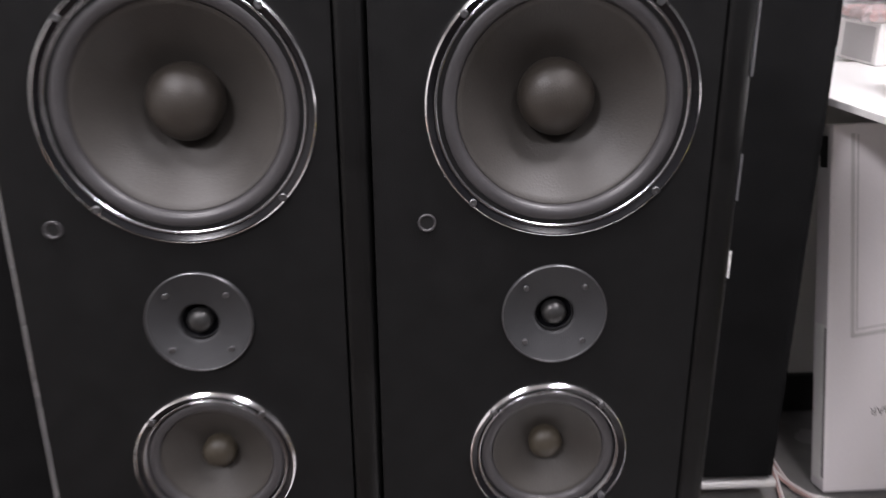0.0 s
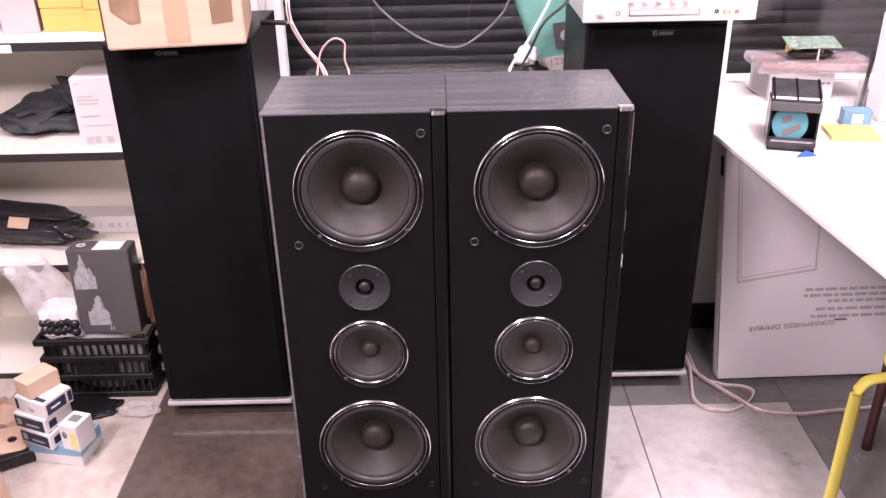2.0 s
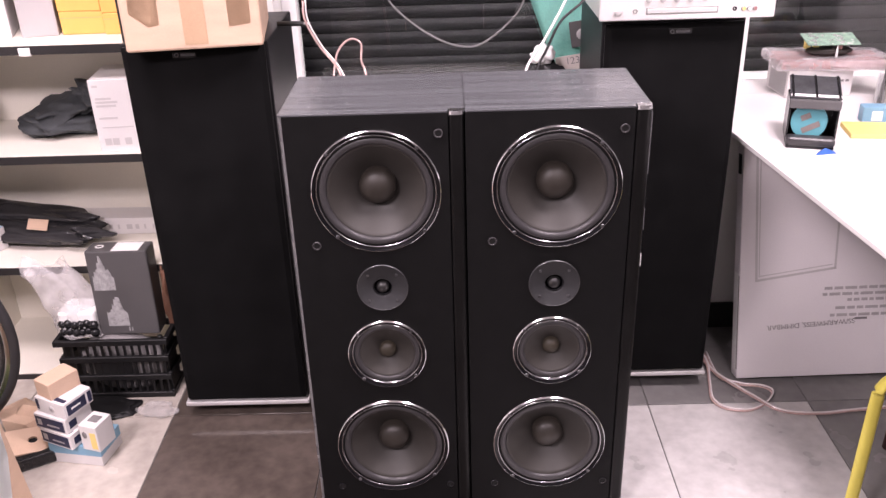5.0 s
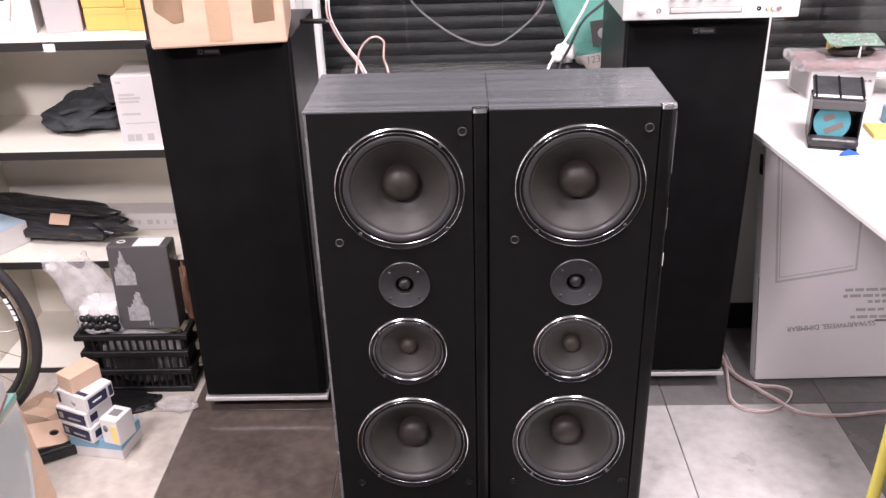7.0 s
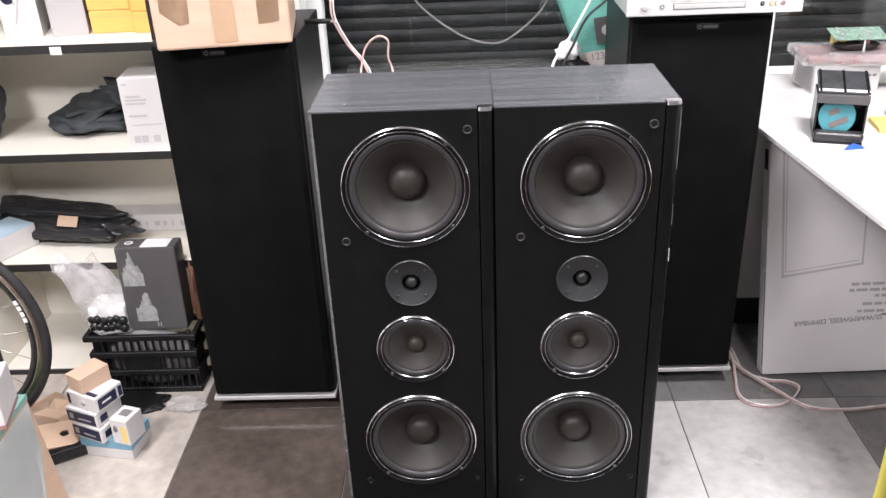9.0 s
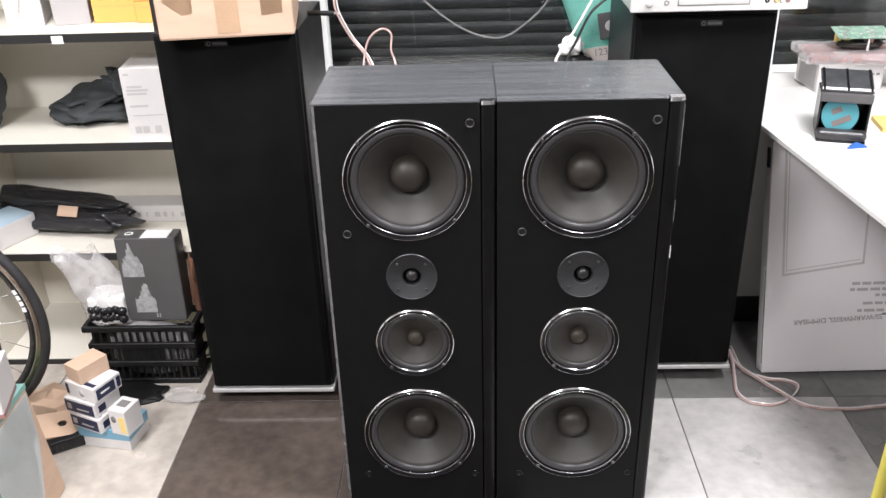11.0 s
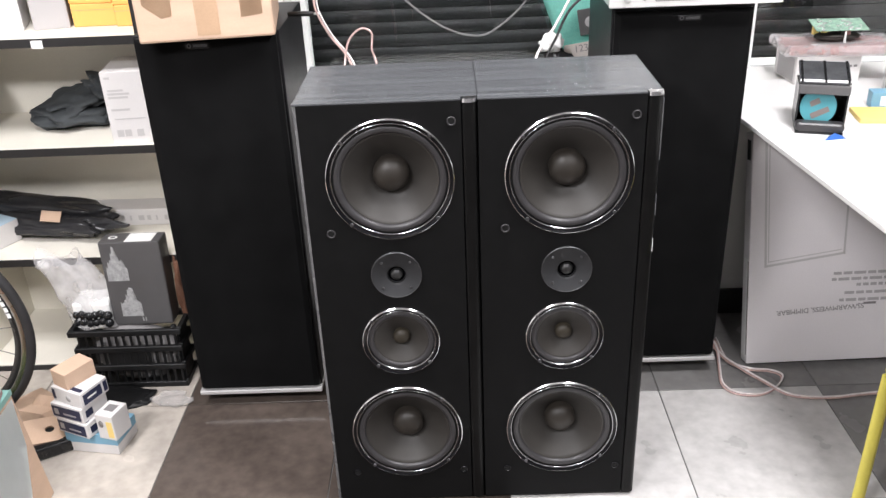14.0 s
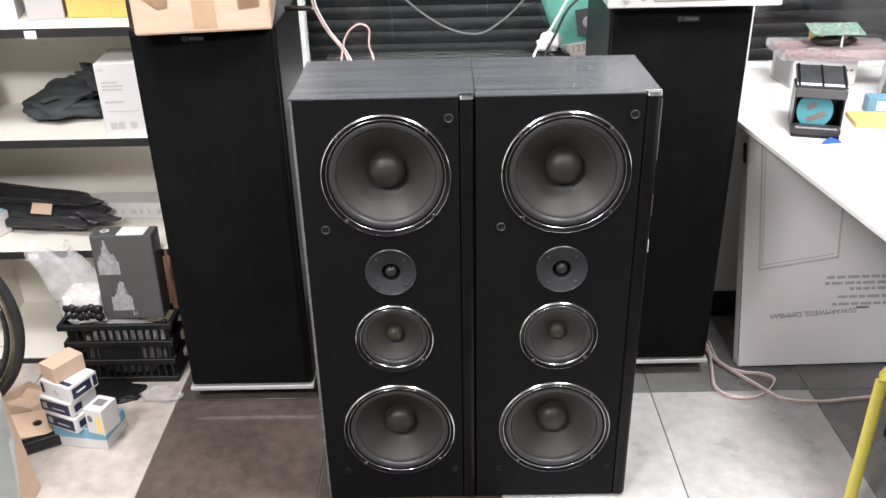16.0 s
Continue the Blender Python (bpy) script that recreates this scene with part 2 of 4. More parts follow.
def lathe(profile, n=72, bm=None, c=(0, 0, 0)):
    """Turns (radius, y) points round the y axis through c; the face looks towards -y."""
    bm = bm or bmesh.new()
    rings = []
    for r, y in profile:
        if r < 1e-6:
            rings.append([bm.verts.new((c[0], c[1] + y, c[2]))])
        else:
            rings.append([bm.verts.new((c[0] + r * math.cos(2 * math.pi * i / n), c[1] + y, c[2] + r * math.sin(2 * math.pi * i / n))) for i in range(n)])
    for p, q in zip(rings, rings[1:]):
        for i in range(n):
            j = (i + 1) % n
            if len(p) == 1:
                f = bm.faces.new((p[0], q[j], q[i]))
            elif len(q) == 1:
                f = bm.faces.new((p[i], p[j], q[0]))
            else:
                f = bm.faces.new((p[i], p[j], q[j], q[i]))
            f.smooth = True
    bmesh.ops.recalc_face_normals(bm, faces=bm.faces[:])
    return bm


def smooth_line(pts, steps=6):
    pts = [Vector(p) for p in pts]
    ext = [pts[0] * 2 - pts[1]] + pts + [pts[-1] * 2 - pts[-2]]
    out = []
    for a, b, c, d in zip(ext, ext[1:], ext[2:], ext[3:]):
        for i in range(steps):
            t = i / steps
            out.append(0.5 * (2 * b + (c - a) * t + (2 * a - 5 * b + 4 * c - d) * t * t + (3 * b - a - 3 * c + d) * t ** 3))
    out.append(pts[-1])
    return out


def tube(pts, r, n=8, steps=6, bm=None, flat=1.0, smooth=True):
    bm = bm or bmesh.new()
    line = smooth_line(pts, steps) if smooth else [Vector(p) for p in pts]
    rings, up = [], Vector((0, 0, 1))
    for i, p in enumerate(line):
        d = (line[min(i + 1, len(line) - 1)] - line[max(i - 1, 0)]).normalized()
        side = d.cross(up)
        if side.length < 0.05:
            side = d.cross(Vector((0, 1, 0)))
        side.normalize()
        top = side.cross(d).normalized()
        rings.append([bm.verts.new(p + side * r * math.cos(2 * math.pi * k / n) + top * r * flat * math.sin(2 * math.pi * k / n)) for k in range(n)])
    for p, q in zip(rings, rings[1:]):
        for k in range(n):
            f = bm.faces.new((p[k], p[(k + 1) % n], q[(k + 1) % n], q[k]))
            f.smooth = True
    bm.faces.new(rings[0][::-1])
    bm.faces.new(rings[-1])
    bmesh.ops.recalc_face_normals(bm, faces=bm.faces[:])
    return bm


def rod(p, q, r, n=12, bm=None):
    return tube([p, q], r, n, 1, bm, smooth=False)


def lump(size, seed, rough=0.25, detail=3, flat_base=True, freq=3.0):
    """A crumpled soft body of that size, resting on z = 0."""
    bm = bmesh.new()
    bmesh.ops.create_icosphere(bm, subdivisions=detail + 1, radius=1.0)
    for v in bm.verts:
        n = noise.noise(v.co * freq * 0.5 + Vector((seed, 0, 0))) + 0.5 * abs(noise.noise(v.co * freq * 1.4 + Vector((0, seed, 0))))
        v.co *= 1 + rough * n
        v.co = Vector((v.co.x * size[0] / 2, v.co.y * size[1] / 2, v.co.z * size[2] / 2 + size[2] / 2))
        if flat_base and v.co.z < 0.004:
            v.co.z = 0.0
    for f in bm.faces:
        f.smooth = True
    return bm


def writing(name, text, size, material, parent, at, label=""):
    cu = bpy.data.curves.new(name, "FONT")
    cu.body, cu.size, cu.extrude, cu.align_x, cu.align_y = text, size, 0.0003, "CENTER", "CENTER"
    tmp = bpy.data.objects.new(name, cu)
    scene.collection.objects.link(tmp)
    bpy.context.view_layer.update()
    me = bpy.data.meshes.new_from_object(tmp.evaluated_get(bpy.context.evaluated_depsgraph_get()))
    bpy.data.objects.remove(tmp)
    me.materials.clear()
    me.materials.append(material)
    ob = new(name, me)
    ob.parent, ob.matrix_basis = parent, at
    if label:
        ob["label"] = label
    return ob

# ---- structure: floor bed, walls, ceiling ----


def structure(name, bm, material, label):
    return tagged(part(name, bm, material), label, "structure", kind="structure")


T = 0.480
floor = structure("floor", box((-3.2, -4.2, -0.12), (3.2, 1.6, -0.004)), M_GROUT, "square stone-look tile floor in light and anthracite grey")
structure("wall_back_low", box((-0.50, 0.887, 0), (3.2, 1.60, 0.773), 0.004), M_WALL, "low white wall below the shop window")
structure("wall_back_left", box((-3.2, 1.06, 0), (-0.570, 1.60, 2.75)), M_WALL, "plain white back wall behind the shelving")
structure("wall_back_top", box((-0.56, 1.20, 2.35), (3.2, 1.60, 2.75)), M_WALL, "plain white wall above the shop window")
structure("wall_left", box((-3.4, -4.2, 0), (-3.2, 1.6, 2.75)), M_WALL, "plain white side wall")
# two unseen walls, added dark to keep the ambient light low
structure("wall_right", box((3.2, -4.2, 0), (3.4, 1.6, 2.75)), M_WALL_DIM, "unseen side wall, grey to hold down bounce light")
structure("wall_behind", box((-3.4, -4.4, 0), (3.4, -4.2, 2.75)), M_WALL_DIM, "unseen wall closing the room, grey to hold down bounce light")
structure("ceiling", box((-3.4, -4.4, 2.75), (3.4, 1.6, 2.85)), M_CEIL, "flat white ceiling")
structure("baseboard", box((-0.50, 0.872, 0), (3.2, 0.885, 0.095), 0.002), M_BASEBOARD, "black baseboard along the low wall")

for x, y, sx, sy, _ in LAMPS:
    lampthing = thing("ceiling_light", pose(x, y, 2.75), "square white ceiling light panel with frosted diffuser", "ceiling light", "ceiling lights")
    part("frame", box((-sx / 2 - 0.03, -sy / 2 - 0.03, -0.05), (sx / 2 + 0.03, sy / 2 + 0.03, 0), 0.004), M_FRAME, lampthing)
    part("diffuser", box((-sx / 2, -sy / 2, -0.054), (sx / 2, sy / 2, -0.0505)), M_LIGHT, lampthing)

# shop window with a closed dark roller shutter behind the glass
window = tagged(new("window_1"), "wide shop window with a white frame and glass", "window", kind="structure")
part("window_frame", box((-0.569, 1.188, 0.7735), (-0.521, 1.25, 2.35), 0.003), M_FRAME, window)
part("window_frame", box((-0.5203, 1.20, 2.29), (3.2, 1.25, 2.3495), 0.003), M_FRAME, window)
part("window_frame", box((0.937, 1.193, 0.7735), (0.966, 1.25, 2.2895), 0.003), M_FRAME, window, "white window mullion")
for x0, x1 in ((-0.5203, 0.9364), (0.9665, 3.2)):
    pane = part("pane", box((x0, 1.222, 0.7735), (x1, 1.228, 2.2895)), M_GLASS, window)
    pane.visible_shadow = False

shutter = thing("roller_shutter", pose(0, 1.335, 0.7745), "closed dark roller shutter of narrow horizontal slats", "shutter")
slat_bm = bmesh.new()
n = 7
prof = [(-0.004 - 0.007 * math.sin(math.pi * i / n), 0.0412 * i / n) for i in range(n + 1)] + [(0.004, 0.0412), (0.004, 0.0)]
ends = [[slat_bm.verts.new((x, y, z)) for y, z in prof] for x in (-0.55, 3.19)]
for i in range(len(prof)):
    j = (i + 1) % len(prof)
    slat_bm.faces.new((ends[0][i], ends[0][j], ends[1][j], ends[1][i]))
slat_bm.faces.new(ends[0][::-1])
slat_bm.faces.new(ends[1])
bmesh.ops.recalc_face_normals(slat_bm, faces=slat_bm.faces[:])
slat = part("slat", slat_bm, M_SHUTTER, shutter)
for i in range(1, 37):
    o = slat.copy()
    scene.collection.objects.link(o)
    o.location = (0, 0, 0.0437 * i)

# ---- the two tall loudspeakers in front ----
H, WD, DP = 1.075, 0.3815, 0.295


def driver(parent, name, cx, cz, R, mid=False, cap_share=0.288):
    """A cone driver with a lacquered ring between two chrome edges, rubber surround, cone, dust cap and screws."""
    k = R / 0.1365
    kin = 0.86 if mid else 0.904
    ri, rs = R * kin, R * (0.70 if mid else 0.765)
    cap = R * (0.215 if mid else cap_share)
    dep = (0.038 if mid else 0.054) * k
    root = part(name, lathe([(R, 0.0), (R - 0.0004, -0.0014), (R - 0.0030, -0.0048), (R - 0.0036, -0.0048)]), M_CHROME, parent, "bevelled chrome outer edge", Matrix.Translation((cx, 0, cz)))
    part("trim_ring", lathe([(R - 0.0034, -0.0050), (R - 0.005, -0.0046), (ri + 0.004, -0.0004), (ri + 0.0022, -0.0002)]), M_RING, root, "black lacquered ring")
    part("inner_trim", lathe([(ri + 0.0026, -0.0006), (ri + 0.0018, -0.0016), (ri - 0.0002, -0.0004), (ri - 0.0014, 0.0026), (ri - 0.0018, 0.0065)]), M_TRIMDARK, root, "thin smoked chrome inner edge")
    mid_r, half = (ri - 0.0016 + rs) / 2, (ri - 0.0016 - rs) / 2
    roll = [(mid_r + half * math.cos(a), 0.006 - (0.0065 * k) * math.sin(a)) for a in [math.pi * i / 10 for i in range(11)]]
    part("surround", lathe(roll + [(rs - 0.0015 * k, 0.0085)]), M_RUBBER, root, "rounded rubber surround")
    cone = [(rs - 0.001 * k, 0.0065)] + [(rs - 0.002 * k - (rs - cap * 0.96) * t, 0.0065 + dep * (t ** 0.95)) for t in [i / 12 for i in range(13)]]
    part("cone", lathe(cone), M_CONE, root, "dark grey pressed cone")
    yb = 0.0065 + dep * 0.64
    dome = [(cap * 0.97, 0.0065 + dep * 0.97), (cap, yb)] + [(cap * math.cos(a), yb - cap * 0.66 * math.sin(a)) for a in [math.pi / 2 * i / 10 for i in range(10)]] + [(0, yb - cap * 0.66)]
    part("dust_cap", lathe(dome), M_MIDCAP if mid else M_CAP, root, "domed brownish dust cap")
    rscr = (R + ri) / 2 + 0.001
    for a in (45, 135, 225, 315):
        a = radians(a + 3)
        part("screw", lathe([(0.0042, -0.002), (0.0042, -0.0052), (0.003, -0.0060), (0.0012, -0.0048), (0, -0.0048)], 12, c=(rscr * math.cos(a), 0, rscr * math.sin(a))), M_SCREW, root)


def pierced_panel(x0, x1, z0, z1, thick, holes, n=48):
    """A flat panel facing -y with round holes cut through it."""
    bm = bmesh.new()
    loops = [[(x0, z0), (x1, z0), (x1, z1), (x0, z1)]] + [[(cx + r * math.cos(2 * math.pi * i / n), cz + r * math.sin(2 * math.pi * i / n)) for i in range(n)] for cx, cz, r in holes]
    edges, rims = [], []
    for loop in loops:
        vs = [bm.verts.new((x, 0, z)) for x, z in loop]
        rims.append(vs)
        edges += [bm.edges.new((a, b)) for a, b in zip(vs, vs[1:] + vs[:1])]
    bmesh.ops.triangle_fill(bm, use_beauty=True, use_dissolve=False, edges=edges, normal=(0, -1, 0))
    for vs in rims:
        back = [bm.verts.new((v.co.x, thick, v.co.z)) for v in vs]
        for i in range(len(vs)):
            j = (i + 1) % len(vs)
            bm.faces.new((vs[i], vs[j], back[j], back[i]))
    bmesh.ops.recalc_face_normals(bm, faces=bm.faces[:])
    return bm


def tall_speaker(x0, label, bevelled_edge):
    sp = thing("tower_speaker", pose(x0, 0, 0), label, "loudspeaker", "pair of tower speakers")
    bw = WD - 0.034
    body = box((0, 0.019, 0.012), (WD, DP, H), 0.0025)
    bmesh.ops.delete(body, geom=[f for f in body.faces if f.normal.y < -0.9 and f.calc_area() > 0.05], context="FACES")
    part("cabinet", body, M_VINYL, sp, "black ash vinyl cabinet with open grain")
    # the baffle, with real openings behind the drivers
    holes = [(0.192, 0.900, 0.139 * 0.87), (0.192, 0.226, 0.1375 * 0.87), (0.192, 0.494, 0.080), (0.192, 0.672, 0.020)]
    part("baffle", pierced_panel(0.0082 if bevelled_edge else 0.0006, bw, 0.012, H - 0.0048, 0.0188, holes), M_BAFFLE, sp, "matt black textured front baffle")
    if bevelled_edge:
        eb = bmesh.new()
        sec = [(0.0, 0.0188), (0.0, 0.0105), (0.0030, 0.0048), (0.0078, 0.0004), (0.0080, 0.0188)]
        lo = [eb.verts.new((x, y, 0.012)) for x, y in sec]
        hi = [eb.verts.new((x, y, H - 0.0048)) for x, y in sec]
        for i in range(5):
            eb.faces.new((lo[i], lo[(i + 1) % 5], hi[(i + 1) % 5], hi[i]))
        eb.faces.new(lo[::-1])
        eb.faces.new(hi)
        bmesh.ops.recalc_face_normals(eb, faces=eb.faces[:])
        part("edge_bevel", eb, M_EDGEGLINT, sp, "bevelled vinyl front edge, paler to paint its glint")
    # rounded post down the right front edge, with a bright cap
    pb = bmesh.new()
    prof = [(bw + 0.002, 0.0188), (bw + 0.002, 0.004)] + [(bw + 0.010 - 0.008 * math.cos(a), 0.004 - 0.006 * math.sin(a)) for a in [math.pi / 2 * i / 5 for i in range(1, 6)]] + [(WD - 0.015 + 0.015 * math.sin(a), 0.013 - 0.015 * math.cos(a)) for a in [math.pi / 2 * i / 7 for i in range(8)]] + [(WD, 0.0188)]
    for z0, z1, store in ((0.012, H - 0.009, pb),):
        lo = [store.verts.new((x, y, z0)) for x, y in prof]
        hi = [store.verts.new((x, y, z1)) for x, y in prof]
        for i in range(len(prof)):
            j = (i + 1) % len(prof)
            store.faces.new((lo[i], lo[j], hi[j], hi[i]))
        store.faces.new(lo[::-1])
        store.faces.new(hi)
    bmesh.ops.recalc_face_normals(pb, faces=pb.faces[:])
    part("corner_post", pb, M_POST, sp, "rounded semi-gloss black corner post")
    cb = bmesh.new()
    lo = [cb.verts.new((x + (0.001 if x > bw + 0.02 else -0.0005), y - 0.001, H - 0.0085)) for x, y in prof]
    hi = [cb.verts.new((x, y, H - 0.0005)) for x, y in prof]
    for i in range(len(prof)):
        j = (i + 1) % len(prof)
        cb.faces.new((lo[i], lo[j], hi[j], hi[i]))
    cb.faces.new(lo[::-1])
    cb.faces.new(hi)
    bmesh.ops.recalc_face_normals(cb, faces=cb.faces[:])
    part("post_cap", cb, M_CAPMETAL, sp, "satin silver cap on the post")
    part("top_lip", box((0, 0.0005, H - 0.0045), (bw, 0.0186, H), 0.0012), M_VINYL, sp)
    part("plinth", box((0.012, 0.03, 0.0), (WD - 0.012, DP - 0.02, 0.0118)), M_HOLE, sp)
    driver(sp, "woofer", 0.192, 0.900, 0.1393)
    driver(sp, "woofer", 0.192, 0.226, 0.1378, False, 0.275)
    driver(sp, "midrange", 0.192, 0.494, 0.0921, True)
    tw = part("tweeter", lathe([(0.0565, 0.0), (0.0565, -0.0028), (0.0555, -0.0040), (0.0540, -0.0040), (0.0535, -0.0034), (0.0235, -0.0034), (0.0215, -0.002), (0.0185, 0.006)], 64), M_TWEETER, sp, "round dark grey tweeter plate", Matrix.Translation((0.192, 0, 0.672)) @ Matrix.Scale(1.018, 4))
    part("tweeter_edge", lathe([(0.0566, -0.0030), (0.0560, -0.0046), (0.0550, -0.0044), (0.0546, -0.0038)], 64), M_SCREW, tw)
    part("waveguide", lathe([(0.0190, 0.0040), (0.0165, 0.0095), (0.0, 0.0095)], 40), M_RING, tw)
    part("dome", lathe([(0.0135, 0.0085), (0.0135, 0.004), (0.0120, -0.001), (0.0085, -0.0042), (0.004, -0.0056), (0, -0.006)], 40), M_DOME, tw, "small black silk dome")
    for a in (45, 135, 225, 315):
        part("screw", lathe([(0.0032, -0.0033), (0.0032, -0.0046), (0.0016, -0.0042), (0, -0.0042)], 12, c=(0.044 * math.cos(radians(a)), 0, 0.044 * math.sin(radians(a)))), M_SCREW, tw)
    for hx, hz in ((0.327, 1.028), (0.055, 0.779), (0.329, 0.103), (0.0575, 0.103)):
        sock = part("grille_socket", lathe([(0.0098, 0.0), (0.0098, -0.0022), (0.0086, -0.0030), (0.0072, -0.0020), (0.0068, -0.0002)], 24), M_RUBBER if hz > 0.5 else M_RING, sp, "dark grey grille socket", Matrix.Translation((hx, 0, hz)))
        part("socket_hole", lathe([(0.0070, -0.0004), (0, -0.0004)], 24), M_HOLE, sock)
    return sp


left_tower = tall_speaker(-0.380, "tall black four-driver floor speaker with chrome rings, grille removed", True)
right_tower = tall_speaker(0.002, "tall black four-driver floor speaker with scuffed white-worn side edge and painted highlight", False)
# upper two strips paint the post's edge highlight, the white one is a scratch
for z0, z1, y in ((0.925, 1.060, 0.003), (0.795, 0.845, 0.004), (0.707, 0.738, 0.004)):
    part("edge_wear_glint", box((WD - 0.0012, y, z0), (WD + 0.0003, y + 0.003, z1), 0.0003, 1), M_LABEL if z0 < 0.75 else M_EDGEGLINT, right_tower, "pale mark along the edge, worn scratch and painted highlight")

# ---- the two rear speakers with cloth grilles ----


def grille_speaker(x, y, label, badge_x):
    w, d, z0, z1 = 0.366, 0.38, 0.042, 1.129
    sp = thing("grille_speaker", pose(x, y, 0), label, "loudspeaker", "pair of rear grille speakers")
    part("cabinet", box((0, 0.022, z0 + 0.02), (w, d, z1), 0.003), M_CAB, sp, "black wood-effect cabinet")
    part("grille_frame", box((0.006, 0.008, z0 + 0.026), (w - 0.006, 0.0215, z1 - 0.006), 0.005, 3), M_PLASTIC_BLACK, sp)
    gm = bmesh.new()
    lo = [(0.0065, z0 + 0.0265), (w - 0.0065, z0 + 0.0265), (w - 0.0065, z1 - 0.0065), (0.0065, z1 - 0.0065)]
    hi = [(0.020, z0 + 0.036), (w - 0.020, z0 + 0.036), (w - 0.020, z1 - 0.017), (0.020, z1 - 0.017)]
    a = [gm.verts.new((p, 0.0078, q)) for p, q in lo]
    b = [gm.verts.new((p, -0.001, q)) for p, q in hi]
    for i in range(4):
        gm.faces.new((a[i], a[(i + 1) % 4], b[(i + 1) % 4], b[i]))
    gm.faces.new(b)
    gm.faces.new(a[::-1])
    part("grille_cloth", gm, M_CLOTH, sp, "black stretched grille cloth")
    part("base_plate", box((-0.002, 0.0, z0 + 0.006), (w + 0.002, d + 0.004, z0 + 0.0195), 0.003), M_SATIN, sp, "brushed silver base plate")
    part("foot_block", box((0.03, 0.07, 0.0), (w - 0.03, d - 0.03, z0 + 0.0055)), M_HOLE, sp)
    badge = part("badge", box((badge_x - 0.029, -0.0045, z1 - 0.032), (badge_x + 0.029, -0.0008, z1 - 0.0175), 0.001), M_BLACKPL, sp, "small black badge with silver mark")
    part("mark", lathe([(0.0055, 0), (0.0055, -0.0012), (0.0032, -0.0012), (0.0035, 0)], 20, c=(badge_x - 0.020, -0.0046, z1 - 0.0248)), M_SCREW, badge)
    part("mark", box((badge_x - 0.010, -0.0056, z1 - 0.028), (badge_x + 0.025, -0.0046, z1 - 0.0215)), M_SCREW, badge)
    return sp


grille_speaker(-0.839, 0.424, "tall black cloth-fronted speaker with a carton lying on it", 0.165)
grille_speaker(0.367, 0.523, "tall black cloth-fronted speaker carrying a silver receiver", 0.194)

# ---- on the rear speakers ----
carton = thing("cardboard_carton", sized(pose(-0.649, 0.515, 1.1295, 0, 0, 8), 0.998, 0.900, 0.998), "brown cardboard carton with torn packing tape, on the speaker", "cardboard box")
part("body", box((-0.160, -0.17, 0), (0.160, 0.17, 0.20), 0.006), M_KRAFT, carton)
part("tape", box((-0.022, -0.1712, 0.012), (0.032, -0.1703, 0.20)), M_TAPE, carton, "glossy brown packing tape")
for pts in (((-0.135, 0.20), (-0.07, 0.20), (-0.075, 0.062), (-0.10, 0.058), (-0.14, 0.09)), ((0.085, 0.20), (0.14, 0.20), (0.135, 0.055), (0.085, 0.05))):
    tp = bmesh.new()
    tp.faces.new([tp.verts.new((x, -0.1706, z)) for x, z in pts])
    bmesh.ops.solidify(tp, geom=tp.faces[:], thickness=0.0004)
    part("torn_tape", tp, M_TAPE, carton, "torn strip of tape")

receiver = thing("stereo_receiver", sized(pose(0.347, 0.478, 1.1295), 0.993, 0.900, 0.995), "flat silver receiver with round knobs and sockets, on the speaker", "receiver")
part("foot", lathe([(0.018, 0), (0.02, 0.004), (0.02, 0.012), (0, 0.012)], 24), M_SILVER_DARK, receiver, "", pose(0.05, 0.04, 0.0122, 90))
for fx, fy in ((0.385, 0.04), (0.05, 0.30), (0.34, 0.30)):
    part("foot", lathe([(0.018, 0), (0.02, 0.004), (0.02, 0.012), (0, 0.012)], 24), M_SILVER_DARK, receiver, "", pose(fx, fy, 0.0122, 90))
part("case", box((0.004, 0.010, 0.0125), (0.431, 0.33, 0.098), 0.003), M_SILVER, receiver, "painted metal case")
part("front_panel", box((0, 0, 0.0125), (0.435, 0.0098, 0.10), 0.004, 3), M_SILVER, receiver, "brushed silver front panel")
part("power_button", lathe([(0.0095, 0), (0.0095, -0.005), (0.008, -0.0065), (0, -0.0065)], 28, c=(0.045, 0, 0.036)), M_SATIN, receiver, "round silver power button")
part("headphone_socket", lathe([(0.006, 0), (0.006, -0.0015), (0.0035, -0.0015), (0.0035, 0.004), (0, 0.004)], 20, c=(0.088, 0, 0.036)), M_SILVER_DARK, receiver)
part("display_flap", box((0.118, -0.0025, 0.030), (0.29, -0.0002, 0.041), 0.002), M_SATIN, receiver, "long narrow silver flap")
part("flap_shadow", box((0.115, -0.0012, 0.0275), (0.293, -0.0001, 0.0435)), M_SILVER_DARK, receiver)
part("jack", lathe([(0.0055, 0), (0.0055, -0.0015), (0.003, -0.0015), (0, 0.002)], 18, c=(0.334, -0.0002, 0.036)), M_BLACKPL, receiver, "black jack socket")
for i, m_ in enumerate((M_NOTE, M_LABEL, M_PINK)):
    rca = part("phono_socket", lathe([(0.0062, 0), (0.0062, -0.002), (0.0035, -0.006), (0.0035, 0.001)], 18, c=(0.356 + i * 0.014, -0.0002, 0.036)), M_SILVER_DARK, receiver)
    part("socket_collar", lathe([(0.0042, -0.006), (0.0028, -0.0064), (0, -0.004)], 14, c=(0.356 + i * 0.014, -0.0002, 0.036)), m_, rca)
for i in range(5):
    part("knob", lathe([(0.0075, 0), (0.0075, -0.006), (0.006, -0.008), (0, -0.008)], 20, c=(0.12 + i * 0.034, -0.0002, 0.064)), M_SATIN, receiver, "small silver knob")

